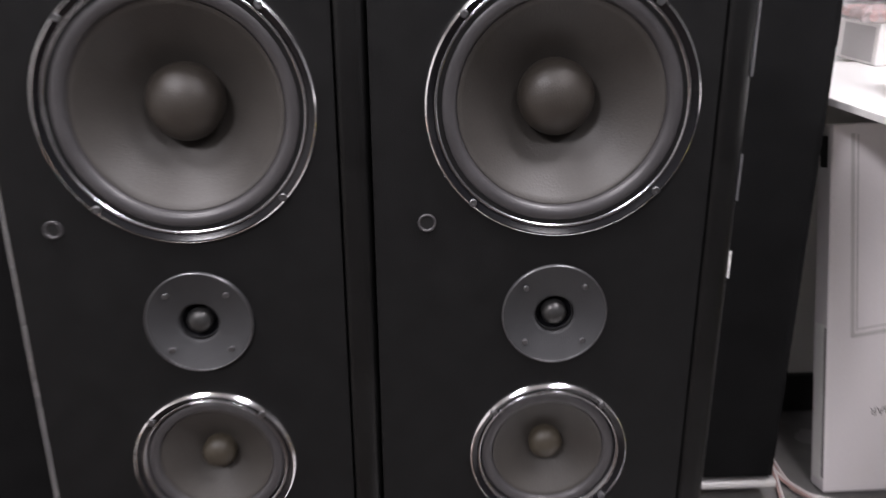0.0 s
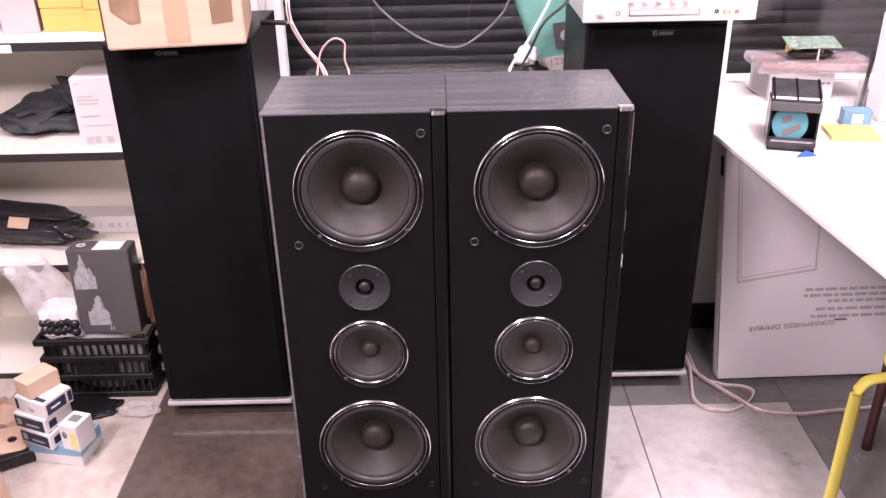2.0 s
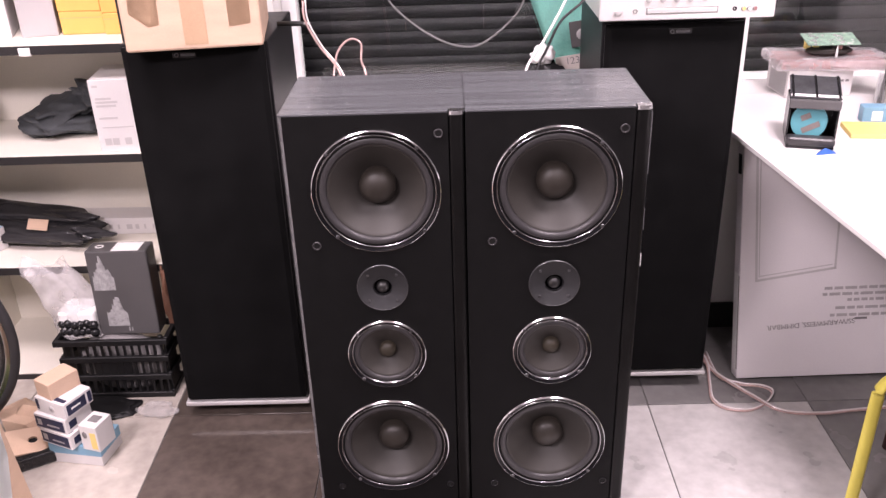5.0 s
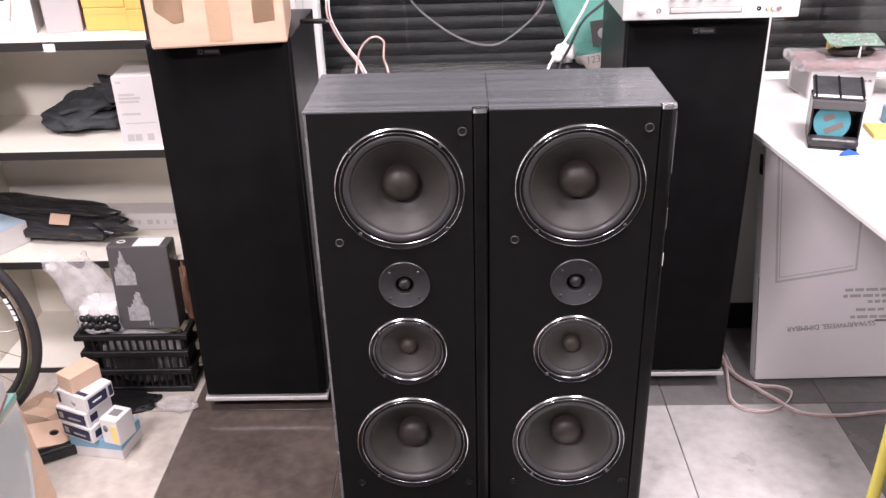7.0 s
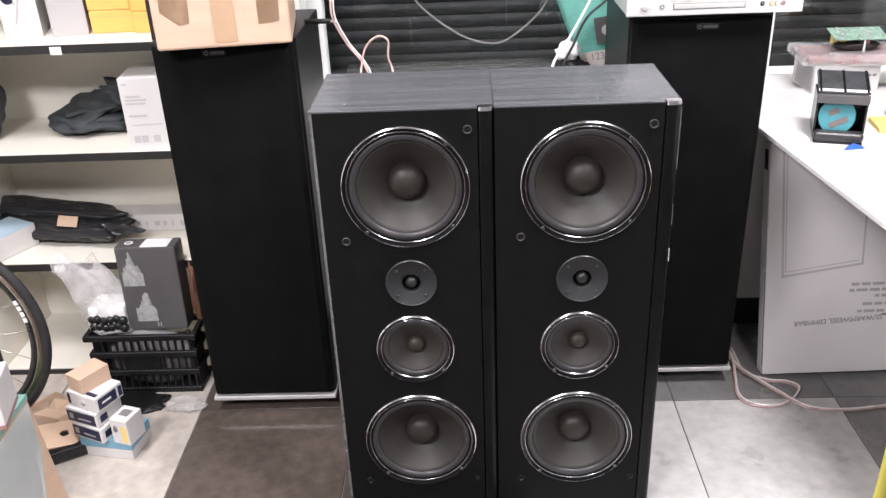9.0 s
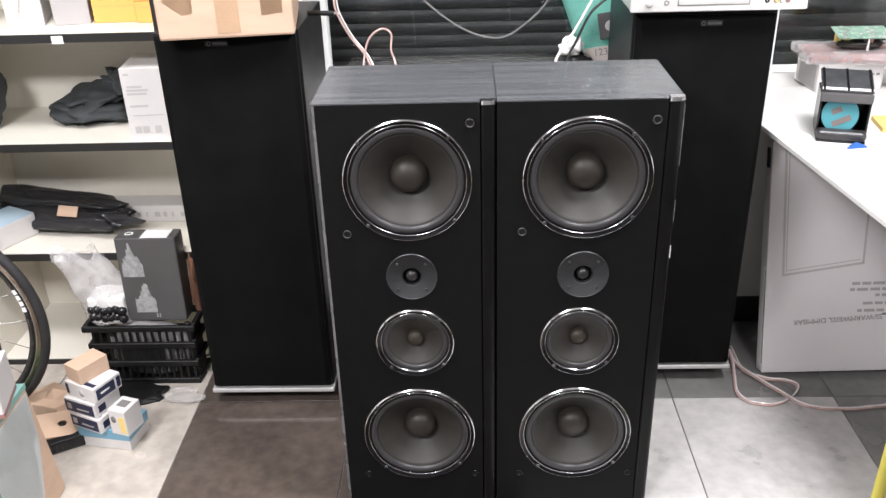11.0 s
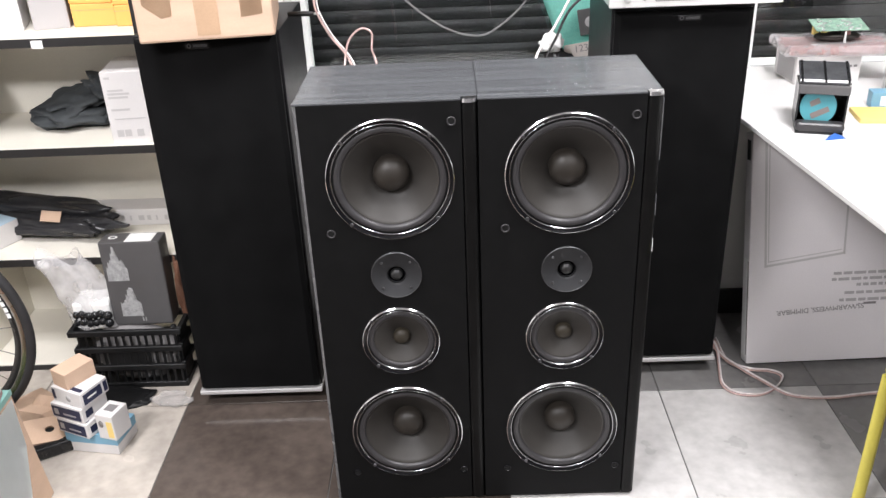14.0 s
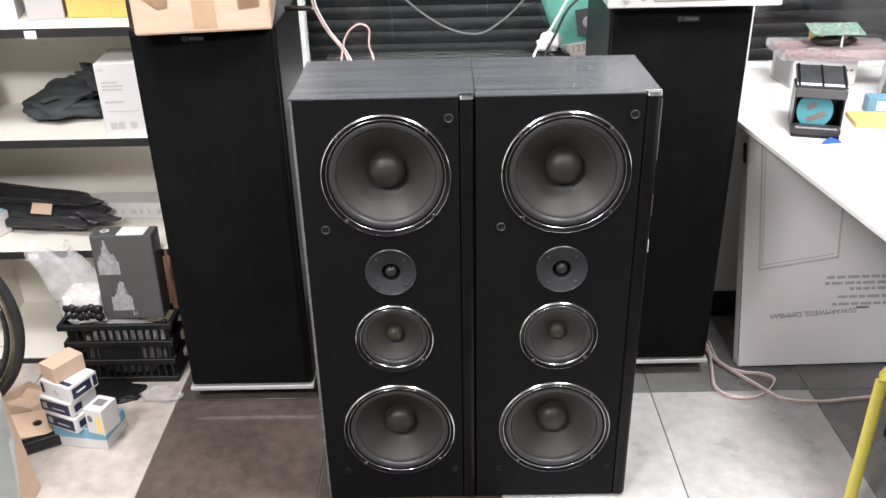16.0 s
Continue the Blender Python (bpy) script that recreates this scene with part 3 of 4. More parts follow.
plug = thing("jack_plug", sized(pose(-0.443, 0.592, 1.1369, 0, 0, -6), 0.990, 0.900, 0.990), "short black jack plug lying on the speaker edge", "plug")
part("sleeve", rod((-0.03, 0, 0.0), (0.04, 0, 0.0), 0.0068), M_CABLE, plug)
part("tip", rod((0.04, 0, 0), (0.056, 0, 0), 0.0032), M_SATIN, plug)

# ---- behind the front speakers ----


def cable(name, strands, label, at=None):
    c = thing(name, pose(0, 0, 0), label, "cable")
    for nm, pts, r, m_ in strands:
        part(nm, tube(pts, r), m_, c)
    return c


cable("speaker_wire", [("strand", [(-0.395, 0.56, 1.20), (-0.392, 0.55, 1.152), (-0.362, 0.55, 1.087), (-0.318, 0.54, 1.028), (-0.298, 0.50, 0.965), (-0.29, 0.40, 0.80), (-0.29, 0.3712, 0.70)], 0.0028, M_COPPER),
                       ("strand", [(-0.390, 0.568, 1.20), (-0.386, 0.558, 1.150), (-0.356, 0.558, 1.085), (-0.312, 0.548, 1.026), (-0.290, 0.508, 0.962), (-0.282, 0.40, 0.80), (-0.282, 0.3712, 0.70)], 0.0023, M_WIREWHITE),
                       ("strand", [(-0.327, 0.485, 0.989), (-0.326, 0.524, 1.022), (-0.312, 0.534, 1.076), (-0.279, 0.534, 1.105), (-0.252, 0.534, 1.093), (-0.253, 0.524, 1.052), (-0.240, 0.504, 1.008), (-0.214, 0.340, 0.867), (-0.214, 0.295, 0.775)], 0.0027, M_COPPER)],
      "twin copper speaker wire looping behind the speaker")
cable("speaker_wire", [("strand", [(0.289, 0.601, 1.203), (0.272, 0.582, 1.168), (0.223, 0.563, 1.084), (0.169, 0.524, 1.006), (0.131, 0.357, 0.886), (0.130, 0.294, 0.774)], 0.0036, M_WIREWHITE)],
      "pale speaker wire coming down behind the speaker")
cable("black_cable", [("strand", [(0.345, 0.621, 1.193), (0.316, 0.592, 1.166), (0.266, 0.582, 1.125), (0.232, 0.572, 1.060), (0.196, 0.543, 0.975), (0.191, 0.382, 0.815), (0.189, 0.295, 0.734)], 0.0036, M_CABLE)],
      "thin black cable beside the pale wire")
cable("grey_cable", [("strand", [(-0.248, 1.213, 1.155), (-0.214, 1.213, 1.068), (-0.133, 1.213, 0.991), (-0.040, 1.213, 0.935), (0.055, 1.213, 0.917), (0.130, 1.213, 0.955), (0.204, 1.213, 1.025), (0.238, 1.213, 1.101)], 0.0032, M_CABLE_GREY)],
      "slack grey cable hanging against the window glass")

pack = thing("plastic_pack", sized(pose(0.370, 0.961, 0.7747, -7, -9, -4), 1.001, 0.900, 1.013), "teal green plastic pack with a small picture, on the sill", "package")
pk = bmesh.new()
grid = [[None] * 9 for _ in range(13)]
for j in range(13):
    for i in range(9):
        x0 = -0.022 - 0.066 * j / 12
        x, z = x0 + (0.085 - x0) * i / 8, 0.37 * j / 12
        grid[j][i] = pk.verts.new((x + 0.012 * (j / 12) * (1 if i < 4 else -0.3) * -1, 0.012 * noise.noise(Vector((x * 14, z * 9, 3))) - 0.016 * math.sin(math.pi * i / 8), z + 0.012 * math.sin(i * 1.3) * (j == 12)))
for j in range(12):
    for i in range(8):
        f = pk.faces.new((grid[j][i], grid[j][i + 1], grid[j + 1][i + 1], grid[j + 1][i]))
        f.smooth = True
bmesh.ops.solidify(pk, geom=pk.faces[:], thickness=0.018)
part("sleeve", pk, M_TEAL, pack)
part("foot_band", box((-0.044, -0.034, 0.0), (0.087, -0.030, 0.165), 0.001), M_TEAL_PALE, pack, "pale band across the foot of the pack")
part("picture", box((0.010, -0.0352, 0.185), (0.072, -0.031, 0.262), 0.004), M_GREYBOX, pack, "dark picture of a round device")
part("picture_lens", lathe([(0.016, 0), (0.012, -0.003), (0.007, -0.001), (0, -0.002)], 20, c=(0.045, -0.0354, 0.222)), M_PRINT_LIGHT, pack)
writing("digits", "123", 0.030, M_PRINT, pack, pose(0.008, -0.0346, 0.148, 90))
tagged(part("black_pouch", lump((0.11, 0.05, 0.162), 8.8, 0.3, 3), M_POLYBAG, None, "", sized(pose(0.280, 0.917, 0.7747), 1.003, 0.900, 1.016)), "crumpled black plastic pouch standing on the sill", "pouch")
tagged(part("crumpled_paper", lump((0.062, 0.04, 0.055), 4.2, 0.5, 3, freq=4), M_LABEL, None, "", sized(pose(0.259, 0.898, 0.9328, 0, -8), 0.990, 0.900, 0.996)), "crumpled white paper scrap lying on the black pouch", "paper")

# ---- shelving on the back wall ----
shelf = thing("shelf_unit", pose(0, 0.662, 0), "wide open shelf unit with cream boards and black front edges", "shelves")
part("back_panel", box((-2.60, 0.361, 0), (-0.886, 0.380, 2.2)), M_SHELF, shelf, "cream back panel")
for sx in (-2.62, -1.618, -0.897):
    part("upright", box((sx - 0.011, 0.004, 0), (sx + 0.011, 0.360, 2.2), 0.001), M_SHELF, shelf)
    part("front_edge", box((sx - 0.013, -0.001, 0), (sx + 0.013, 0.0035, 2.2)), M_EDGE, shelf, "black front edge strip")
for z in (0.397, 0.7555, 1.0725, 1.405, 1.80):
    for xa, xb in ((-2.608, -1.630), (-1.606, -0.9105)):
        bd = part("shelf_board", box((xa, 0.002, z - 0.012), (xb, 0.3595, z + 0.012), 0.001), M_SHELF, shelf)
        part("front_edge", box((xa, -0.0015, z - 0.0135), (xb, 0.0015, z + 0.0105), 0.0005), M_EDGE, bd, "black front edge strip")
part("bottom_board", box((-2.608, 0.0, 0.0), (-1.630, 0.36, 0.022), 0.001), M_SHELF, shelf)
part("bottom_board", box((-1.606, 0.0, 0.0), (-0.9105, 0.36, 0.022), 0.001), M_SHELF, shelf)
part("bottom_edge", box((-2.608, -0.004, 0.0), (-0.9105, -0.0005, 0.018)), M_EDGE, shelf)
for x, z in ((-1.182, 1.0725), (-1.333, 0.397), (-0.983, 0.397)):
    part("price_clip", box((x - 0.016, -0.006, z - 0.016), (x + 0.016, -0.002, z + 0.006), 0.001), M_LABEL, shelf, "small white price clip")


def carton_box(name, x, y, z, size, yaw, m_, label, category="box", bevel=0.003, group="", grow=(1, 1, 1)):
    c = thing(name, sized(pose(x, y, z, 0, 0, yaw), *grow), label, category, group)
    w, d, h = size
    part("body", box((-w / 2, -d / 2, 0), (w / 2, d / 2, h), bevel), m_, c)
    return c


# top compartment
for x, y, z, sz, yw in ((-1.063, 0.855, 1.0848, (0.123, 0.14, 0.064), 2), (-1.062, 0.852, 1.1492, (0.123, 0.135, 0.083), -1), (-0.956, 0.838, 1.0848, (0.084, 0.13, 0.059), 3), (-0.954, 0.840, 1.1442, (0.084, 0.13, 0.058), -2)):
    yb = carton_box("yellow_box", x, y, z, sz, yw, M_YELLOW_BOX, "plain bright yellow cardboard box on the shelf", "box", group="yellow boxes")
    part("lid_seam", box((-sz[0] / 2 - 0.0005, -sz[1] / 2 - 0.0006, sz[2] * 0.72), (sz[0] / 2 + 0.0005, sz[1] / 2 + 0.0005, sz[2] * 0.735)), M_TAPE, yb)
pic = carton_box("photo_box", -1.325, 0.820, 1.0845, (0.10, 0.16, 0.20), 16, M_CARD_WHITE, "white printed carton with dark round product picture", grow=(0.990, 0.900, 0.981))
for dx, dz in ((-0.022, 0.115), (0.018, 0.135)):
    part("picture", lathe([(0.016, 0), (0.016, -0.0008), (0, -0.0008)], 20, c=(dx, -0.081, dz)), M_NAVY, pic)
part("ribbon", tube([(-0.01, -0.084, 0.19), (0.0, -0.086, 0.11), (-0.012, -0.086, 0.05), (-0.006, -0.085, 0.03)], 0.008, 8, 6, None, 0.25), M_CARD_WHITE, pic, "curled white strip")
grey = carton_box("grey_box", -1.202, 0.864, 1.0845, (0.10, 0.22, 0.17), 14, M_PRINT_LIGHT, "pale grey cardboard box beside the yellow boxes", grow=(0.986, 0.900, 0.979))
part("lid", box((-0.051, -0.111, 0.1705), (0.051, 0.111, 0.178), 0.002), M_PRINT_LIGHT, grey)

# middle compartment
fold = thing("folded_clothing", sized(pose(-1.217, 0.887, 0.7675), 1.017, 0.907, 1.023), "dark charcoal clothing folded in a loose heap on the shelf", "clothing")
part("fold", lump((0.27, 0.22, 0.065), 1.3, 0.35, 3, freq=4), M_FABRIC, fold)
part("fold", lump((0.21, 0.18, 0.06), 7.7, 0.45, 3, freq=4.4), M_FABRIC, fold, "", pose(0.02, 0.01, 0.045, 6, -12, 9))
part("fold", lump((0.13, 0.16, 0.055), 3.1, 0.5, 3, freq=4), M_FABRIC, fold, "", pose(0.095, 0.0, 0.088, 0, 22, 12))
flap = thing("flap_carton", sized(pose(-0.990, 0.772, 0.7675, 0, 0, 5), 0.87, 0.902, 1.030), "tall white carton with open flaps and printed label lines", "cardboard box")
part("body", box((-0.065, -0.10, 0), (0.065, 0.10, 0.205), 0.002), M_CARD_WHITE, flap)
part("flap", box((-0.064, -0.10, 0.0), (0.064, -0.0985, 0.045), 0, 2, pose(0, 0.004, 0.206, 52, 0, 0)), M_CARD_WHITE, flap, "half-open carton flap")
part("flap", box((-0.064, 0.0985, 0.0), (0.064, 0.10, 0.05), 0, 2, pose(0, 0, 0.206, 38)), M_CARD_WHITE, flap)
for z, w, x in ((0.185, 0.018, -0.05), (0.150, 0.05, -0.03), (0.140, 0.07, -0.022), (0.130, 0.064, -0.025), (0.095, 0.06, -0.025), (0.07, 0.10, 0.0)):
    part("print_bar", box((x - w / 2 + 0.005, -0.1008, z), (x + w / 2 + 0.005, -0.1002, z + (0.006 if w < 0.09 else 0.003))), M_PRINT_FAINT, flap)
for x in (-0.035, -0.01, 0.03):
    part("barcode", box((x - 0.011, -0.1008, 0.020), (x + 0.011, -0.1002, 0.040)), M_PRINT_FAINT, flap)

tagged(part("black_sack", lump((0.13, 0.20, 0.23), 71.0, 0.3, 3), M_FABRIC, None, "", sized(pose(-1.530, 0.802, 0.7675), 1.022, 0.921, 1.023)), "slumped black fabric sack on the shelf", "sack")

# lower compartment
poly = thing("black_bag", sized(pose(-1.458, 0.876, 0.4100, 0, 0, -14), 1.033, 0.923, 1.050), "long glossy black plastic bag with a beige tag", "bag")
part("body", lump((0.62, 0.17, 0.075), 9.4, 0.28, 4, freq=4.5), M_POLYBAG, poly)
part("body", lump((0.5, 0.12, 0.07), 5.4, 0.3, 3, freq=4.5), M_POLYBAG, poly, "", pose(0.03, 0.03, 0.035, 0, 4, 6))
part("tag", box((-0.03, -0.02, 0), (0.03, 0.02, 0.002), 0.0005, 1, pose(0.13, -0.055, 0.078, 34, 8, 20)), M_KRAFT, poly, "creased beige tag")
strip = carton_box("long_carton", -1.125, 0.930, 0.4095, (0.31, 0.10, 0.055), -1, M_CARD_WHITE, "long flat white carton with printed barcode stripes", grow=(1.031, 0.910, 1.052))
for i in range(10):
    part("print_bar", box((-0.14 + i * 0.028, -0.0508, 0.018), (-0.122 + i * 0.028 - 0.006 * (i % 3), -0.0502, 0.034)), M_PRINT_FAINT, strip)
wb = carton_box("blue_edged_box", -1.546, 0.771, 0.4095, (0.12, 0.16, 0.07), -28, M_CARD_WHITE, "white box with a pale blue top edge", grow=(1.037, 0.929, 1.052))
part("blue_top", box((-0.0595, -0.0795, 0.0702), (0.0595, 0.0795, 0.0712)), M_PALEBLUE, wb)
junk = tagged(part("crumpled_bag", lump((0.030, 0.05, 0.17), 12.0, 0.5, 3), M_ORANGE, None, "", sized(pose(-0.913, 0.641, 0.2103), 1.041, 0.917, 1.080)), "crumpled rust-brown paper bag resting on the crate", "bag")

# ---- crate and its load ----
crate = thing("plastic_crate", sized(pose(-1.078, 0.596, 0.0000, 0, 0, 0), 1.047, 0.926, 1.094), "black slotted plastic crate standing on the floor", "crate")
cw, cd, ch = 0.31, 0.118, 0.20
part("crate_floor", box((-cw / 2 + 0.01, -cd / 2 + 0.01, 0), (cw / 2 - 0.01, cd / 2 - 0.01, 0.008)), M_PLASTIC_BLACK, crate)
for z, grow in ((0.0, 0), (0.062, 0.004), (0.124, 0.006), (0.182, 0.012)):
    rail = bmesh.new()
    w, d = cw / 2 + grow, cd / 2 + grow
    for a, b in (((-w, -d, z), (w, -d + 0.014, z + 0.018)), ((-w, d - 0.014, z), (w, d, z + 0.018)), ((-w, -d + 0.0142, z), (-w + 0.014, d - 0.0142, z + 0.018)), ((w - 0.014, -d + 0.0142, z), (w, d - 0.0142, z + 0.018))):
        box(a, b, 0.002, 1, None, rail)
    part("rail", rail, M_PLASTIC_BLACK, crate)
for row in (0, 1, 2):
    z0, z1 = 0.018 + 0.062 * row, 0.062 + 0.062 * row
    for i in range(14):
        x = -cw / 2 + 0.012 + i * (cw - 0.024) / 13
        solid = (row == 1 and 3 < i < 9)
        part("rib", box((x - (0.0105 if solid else 0.0035), -cd / 2 + 0.003, z0), (x + (0.0105 if solid else 0.0035), -cd / 2 + 0.010, z1)), M_PLASTIC_BLACK, crate)
    for i in range(10):
        y = -cd / 2 + 0.02 + i * (cd - 0.04) / 9
        for sx in (-1, 1):
            part("rib", box((sx * (cw / 2 - 0.0065) - 0.0035, y - 0.0035, z0), (sx * (cw / 2 - 0.0065) + 0.0035, y + 0.0035, z1)), M_PLASTIC_BLACK, crate)
part("corner_stud", lathe([(0.008, 0), (0.008, -0.004), (0, -0.005)], 16), M_PLASTIC_BLACK, crate, "", pose(cw / 2 - 0.012, -cd / 2 + 0.008, 0.2, -90))
inner = tagged(part("stuffed_parcel", lump((0.26, 0.085, 0.185), 21.0, 0.12, 3), M_PRINT, None, "", sized(pose(-1.077, 0.596, 0.0089), 1.046, 0.926, 1.093)), "grey wrapped parcel filling the crate", "parcel")

# flat black patch on the floor in front of the crate
tagged(part("black_patch", lump((0.20, 0.11, 0.012), 17.0, 0.35, 3), M_PLASTIC_BLACK, None, "", sized(pose(-1.115, 0.487, 0.0000), 1.049, 0.931, 1.098)), "flat black patch on the floor before the crate", "sheet")

gbox = thing("grey_product_box", sized(pose(-1.028, 0.614, 0.2105, -3, 0, 0), 1.042, 0.921, 1.080), "dark grey product box with silver silhouettes and white label", "box")
part("body", box((-0.088, -0.04, 0), (0.088, 0.04, 0.258), 0.004), M_GREYBOX, gbox)
for bx, bz, seed in ((-0.047, 0.140, 3), (-0.026, 0.028, 8)):
    pb = bmesh.new()
    rnd = random.Random(seed)
    outline = [(bx - 0.031, bz), (bx + 0.031, bz)]
    for i in range(9, -1, -1):
        top = bz + 0.03 + 0.065 * (1 - abs(i - 4.5) / 5.5) * rnd.uniform(0.6, 1.25)
        outline += [(bx - 0.031 + (i + 1) * 0.0062, top), (bx - 0.031 + i * 0.0062 + 0.0012, top + rnd.uniform(-0.004, 0.008))]
    face = pb.faces.new([pb.verts.new((x, -0.0406, z)) for x, z in outline])
    bmesh.ops.triangulate(pb, faces=[face])
    part("silhouette", pb, M_GREYPRINT, gbox, "speckled silver printed silhouette")
part("label", box((-0.012, -0.0403, 0.2585), (0.066, 0.03, 0.2592)), M_LABEL, gbox, "white label on the top")
part("ring_mark", lathe([(0.013, 0), (0.013, -0.0007), (0.008, -0.0007), (0.008, 0)], 24), M_LABEL, gbox, "", pose(-0.055, 0.0, 0.2583, -90))
part("print_bar", box((0.0, -0.0408, 0.012), (0.004, -0.0402, 0.024)), M_GREYPRINT, gbox)
part("print_bar", box((0.008, -0.0408, 0.012), (0.012, -0.0402, 0.024)), M_GREYPRINT, gbox)

parcel = thing("wrapped_parcel", sized(pose(-1.176, 0.610, 0.2105), 1.043, 0.925, 1.078), "white parcel with black balls under clear polythene", "package")
part("tray", box((-0.055, -0.05, 0), (0.055, 0.05, 0.085), 0.01, 3), M_LABEL, parcel)
for i in range(12):
    bm = bmesh.new()
    bmesh.ops.create_icosphere(bm, subdivisions=2, radius=0.0125 + 0.001 * (i % 3), matrix=Matrix.Translation((-0.046 + (i % 6) * 0.0185, -0.048 - 0.003 * (i % 2), 0.022 + (i // 6) * 0.024 + 0.003 * math.sin(i * 2.1))))
    for f in bm.faces:
        f.smooth = True
    part("ball", bm, M_BLACKPL, parcel)
bagm = bmesh.new()
bg = []
for j in range(16):
    ring = []
    t = j / 15
    for i in range(28):
        a = 2 * math.pi * i / 28
        rx, ry = 0.078 * (1 - 0.25 * t) + 0.008, 0.062 * (1 - 0.3 * t)
        k = 1 + 0.22 * noise.noise(Vector((math.cos(a) * 2, math.sin(a) * 2, t * 5)))
        ring.append(bagm.verts.new((rx * k * math.cos(a) - 0.085 * t ** 1.5, ry * k * math.sin(a) + 0.005, 0.002 + 0.21 * t + 0.02 * t * math.sin(3 * a))))
    bg.append(ring)
for p, q in zip(bg, bg[1:]):
    for i in range(28):
        f = bagm.faces.new((p[i], p[(i + 1) % 28], q[(i + 1) % 28], q[i]))
        f.smooth = True
part("polythene", bagm, M_FILM, parcel, "crinkled clear polythene bag")
film = tagged(part("clear_bag", lump((0.12, 0.075, 0.022), 31.0, 0.6, 3, freq=4), M_FILM_SCRAP, None, "", sized(pose(-0.942, 0.459, 0.0006, 0, 0, -5), 0.85, 0.80, 1.102)), "flat scrap of clear plastic film on the floor", "bag")

# ---- small boxes stacked on the floor ----
base = carton_box("blue_white_box", -1.095, 0.284, 0.0, (0.165, 0.105, 0.07), -10, M_CARD_WHITE, "white box with broad blue band under the stack", "box", 0.002, "stacked small boxes", grow=(0.95, 1.0, 0.93))
part("blue_band", box((-0.083, -0.053, 0.036), (0.0832, 0.0528, 0.0706)), M_SKY, base, "sky blue printed band")
for i, (dx, dy, z, yaw) in enumerate(((-0.012, 0.014, 0.0665, -24), (-0.020, 0.019, 0.1150, -22), (-0.009, 0.024, 0.1635, -26))):
    nb = carton_box("navy_box", -1.115 + dx, 0.261 + dy, z, (0.104, 0.110, 0.042), yaw, M_CARD_WHITE, "small white box with navy printed panels", "box", 0.002, "stacked small boxes", grow=(1.06, 0.89, 1.14))
    if i < 2:
        part("navy_panel", box((-0.049, -0.0557, 0.005), (0.046, -0.0552, 0.036)), M_NAVY, nb, "navy panel")
        part("print_bar", box((-0.012, -0.0561, 0.014), (0.030, -0.0558, 0.019)), M_PRINT_LIGHT, nb)
        part("print_bar", box((-0.042, -0.0561, 0.012), (-0.028, -0.0558, 0.029)), M_PRINT_LIGHT, nb)
        part("print_bar", box((0.0522, -0.04, 0.010), (0.0526, -0.01, 0.030)), M_NAVY, nb)
    else:
        part("picture", lathe([(0.009, 0), (0.009, -0.0006), (0, -0.0006)], 18, c=(0.006, -0.0552, 0.020)), M_PRINT_FAINT, nb)
        part("navy_panel", box((-0.050, -0.0557, 0.008), (-0.040, -0.0552, 0.036)), M_NAVY, nb)
        part("navy_panel", box((0.0522, -0.045, 0.006), (0.0527, 0.028, 0.035)), M_NAVY, nb, "navy panel")
        part("navy_panel", box((0.0522, 0.036, 0.006), (0.0527, 0.051, 0.035)), M_NAVY, nb)
        part("print_bar", box((0.0528, -0.030, 0.018), (0.0531, 0.006, 0.023)), M_LABEL, nb)
    part("top_mark", box((0.010, -0.045, 0.0421), (0.045, -0.030, 0.0425)), M_NAVY, nb)
carton_box("brown_box", -1.136, 0.296, 0.2120, (0.063, 0.095, 0.050), -33, M_KRAFT, "small plain brown cardboard box on top of the stack", "box", 0.002, "stacked small boxes")
wy = carton_box("white_yellow_box", -1.031, 0.238, 0.0665, (0.072, 0.062, 0.072), -18, M_CARD_WHITE, "small white box with a yellow stripe and product picture", "box", 0.002, "stacked small boxes", grow=(0.78, 1.10, 1.14))
part("yellow_stripe", box((0.006, -0.0318, 0.008), (0.030, -0.0312, 0.055)), M_NOTE, wy)
part("picture", lathe([(0.010, 0), (0.010, -0.0008), (0, -0.0008)], 20, c=(-0.016, -0.0312, 0.045)), M_PRINT, wy)
part("top_mark", box((-0.02, -0.01, 0.0722), (0.02, 0.016, 0.0727)), M_PRINT, wy)

punched = thing("punched_cardboard", sized(pose(-1.263, 0.270, 0.0546, 14, 6, 24), 1.053, 0.939, 1.101), "torn piece of kraft cardboard with a round hole", "cardboard")
pm = pierced_panel(-0.08, 0.08, -0.05, 0.05, 0.006, [(0.022, 0.0, 0.012)], 24)
bmesh.ops.rotate(pm, cent=(0, 0, 0), matrix=Matrix.Rotation(radians(-90), 3, "X"), verts=pm.verts[:])
part("sheet", pm, M_KRAFT, punched)
part("backing", box((-0.079, -0.049, -0.012), (0.079, 0.049, -0.008)), M_HOLE, punched)
tray = thing("black_tray", sized(pose(-1.232, 0.256, 0.0000, 0, 0, 30), 1.054, 0.940, 1.106), "small black plastic tray under the torn cardboard", "tray")
part("body", box((-0.055, -0.045, 0), (0.055, 0.045, 0.035), 0.006), M_BLACKPL, tray)
bp = lump((0.13, 0.12, 0.085), 41.0, 0.8, 1, freq=4)
for f in bp.faces:
    f.smooth = False
tagged(part("brown_paper", bp, M_KRAFT, None, "", sized(pose(-1.302, 0.380, 0.0000), 1.051, 0.938, 1.099)), "crumpled brown wrapping paper on the floor", "paper")
tagged(part("green_pouch", lump((0.12, 0.10, 0.19), 43.0, 0.22, 3), M_GREEN, None, "", sized(pose(-1.380, 0.252, 0.0000), 1.054, 0.943, 1.102)), "olive green soft pouch beside the wheel", "pouch")

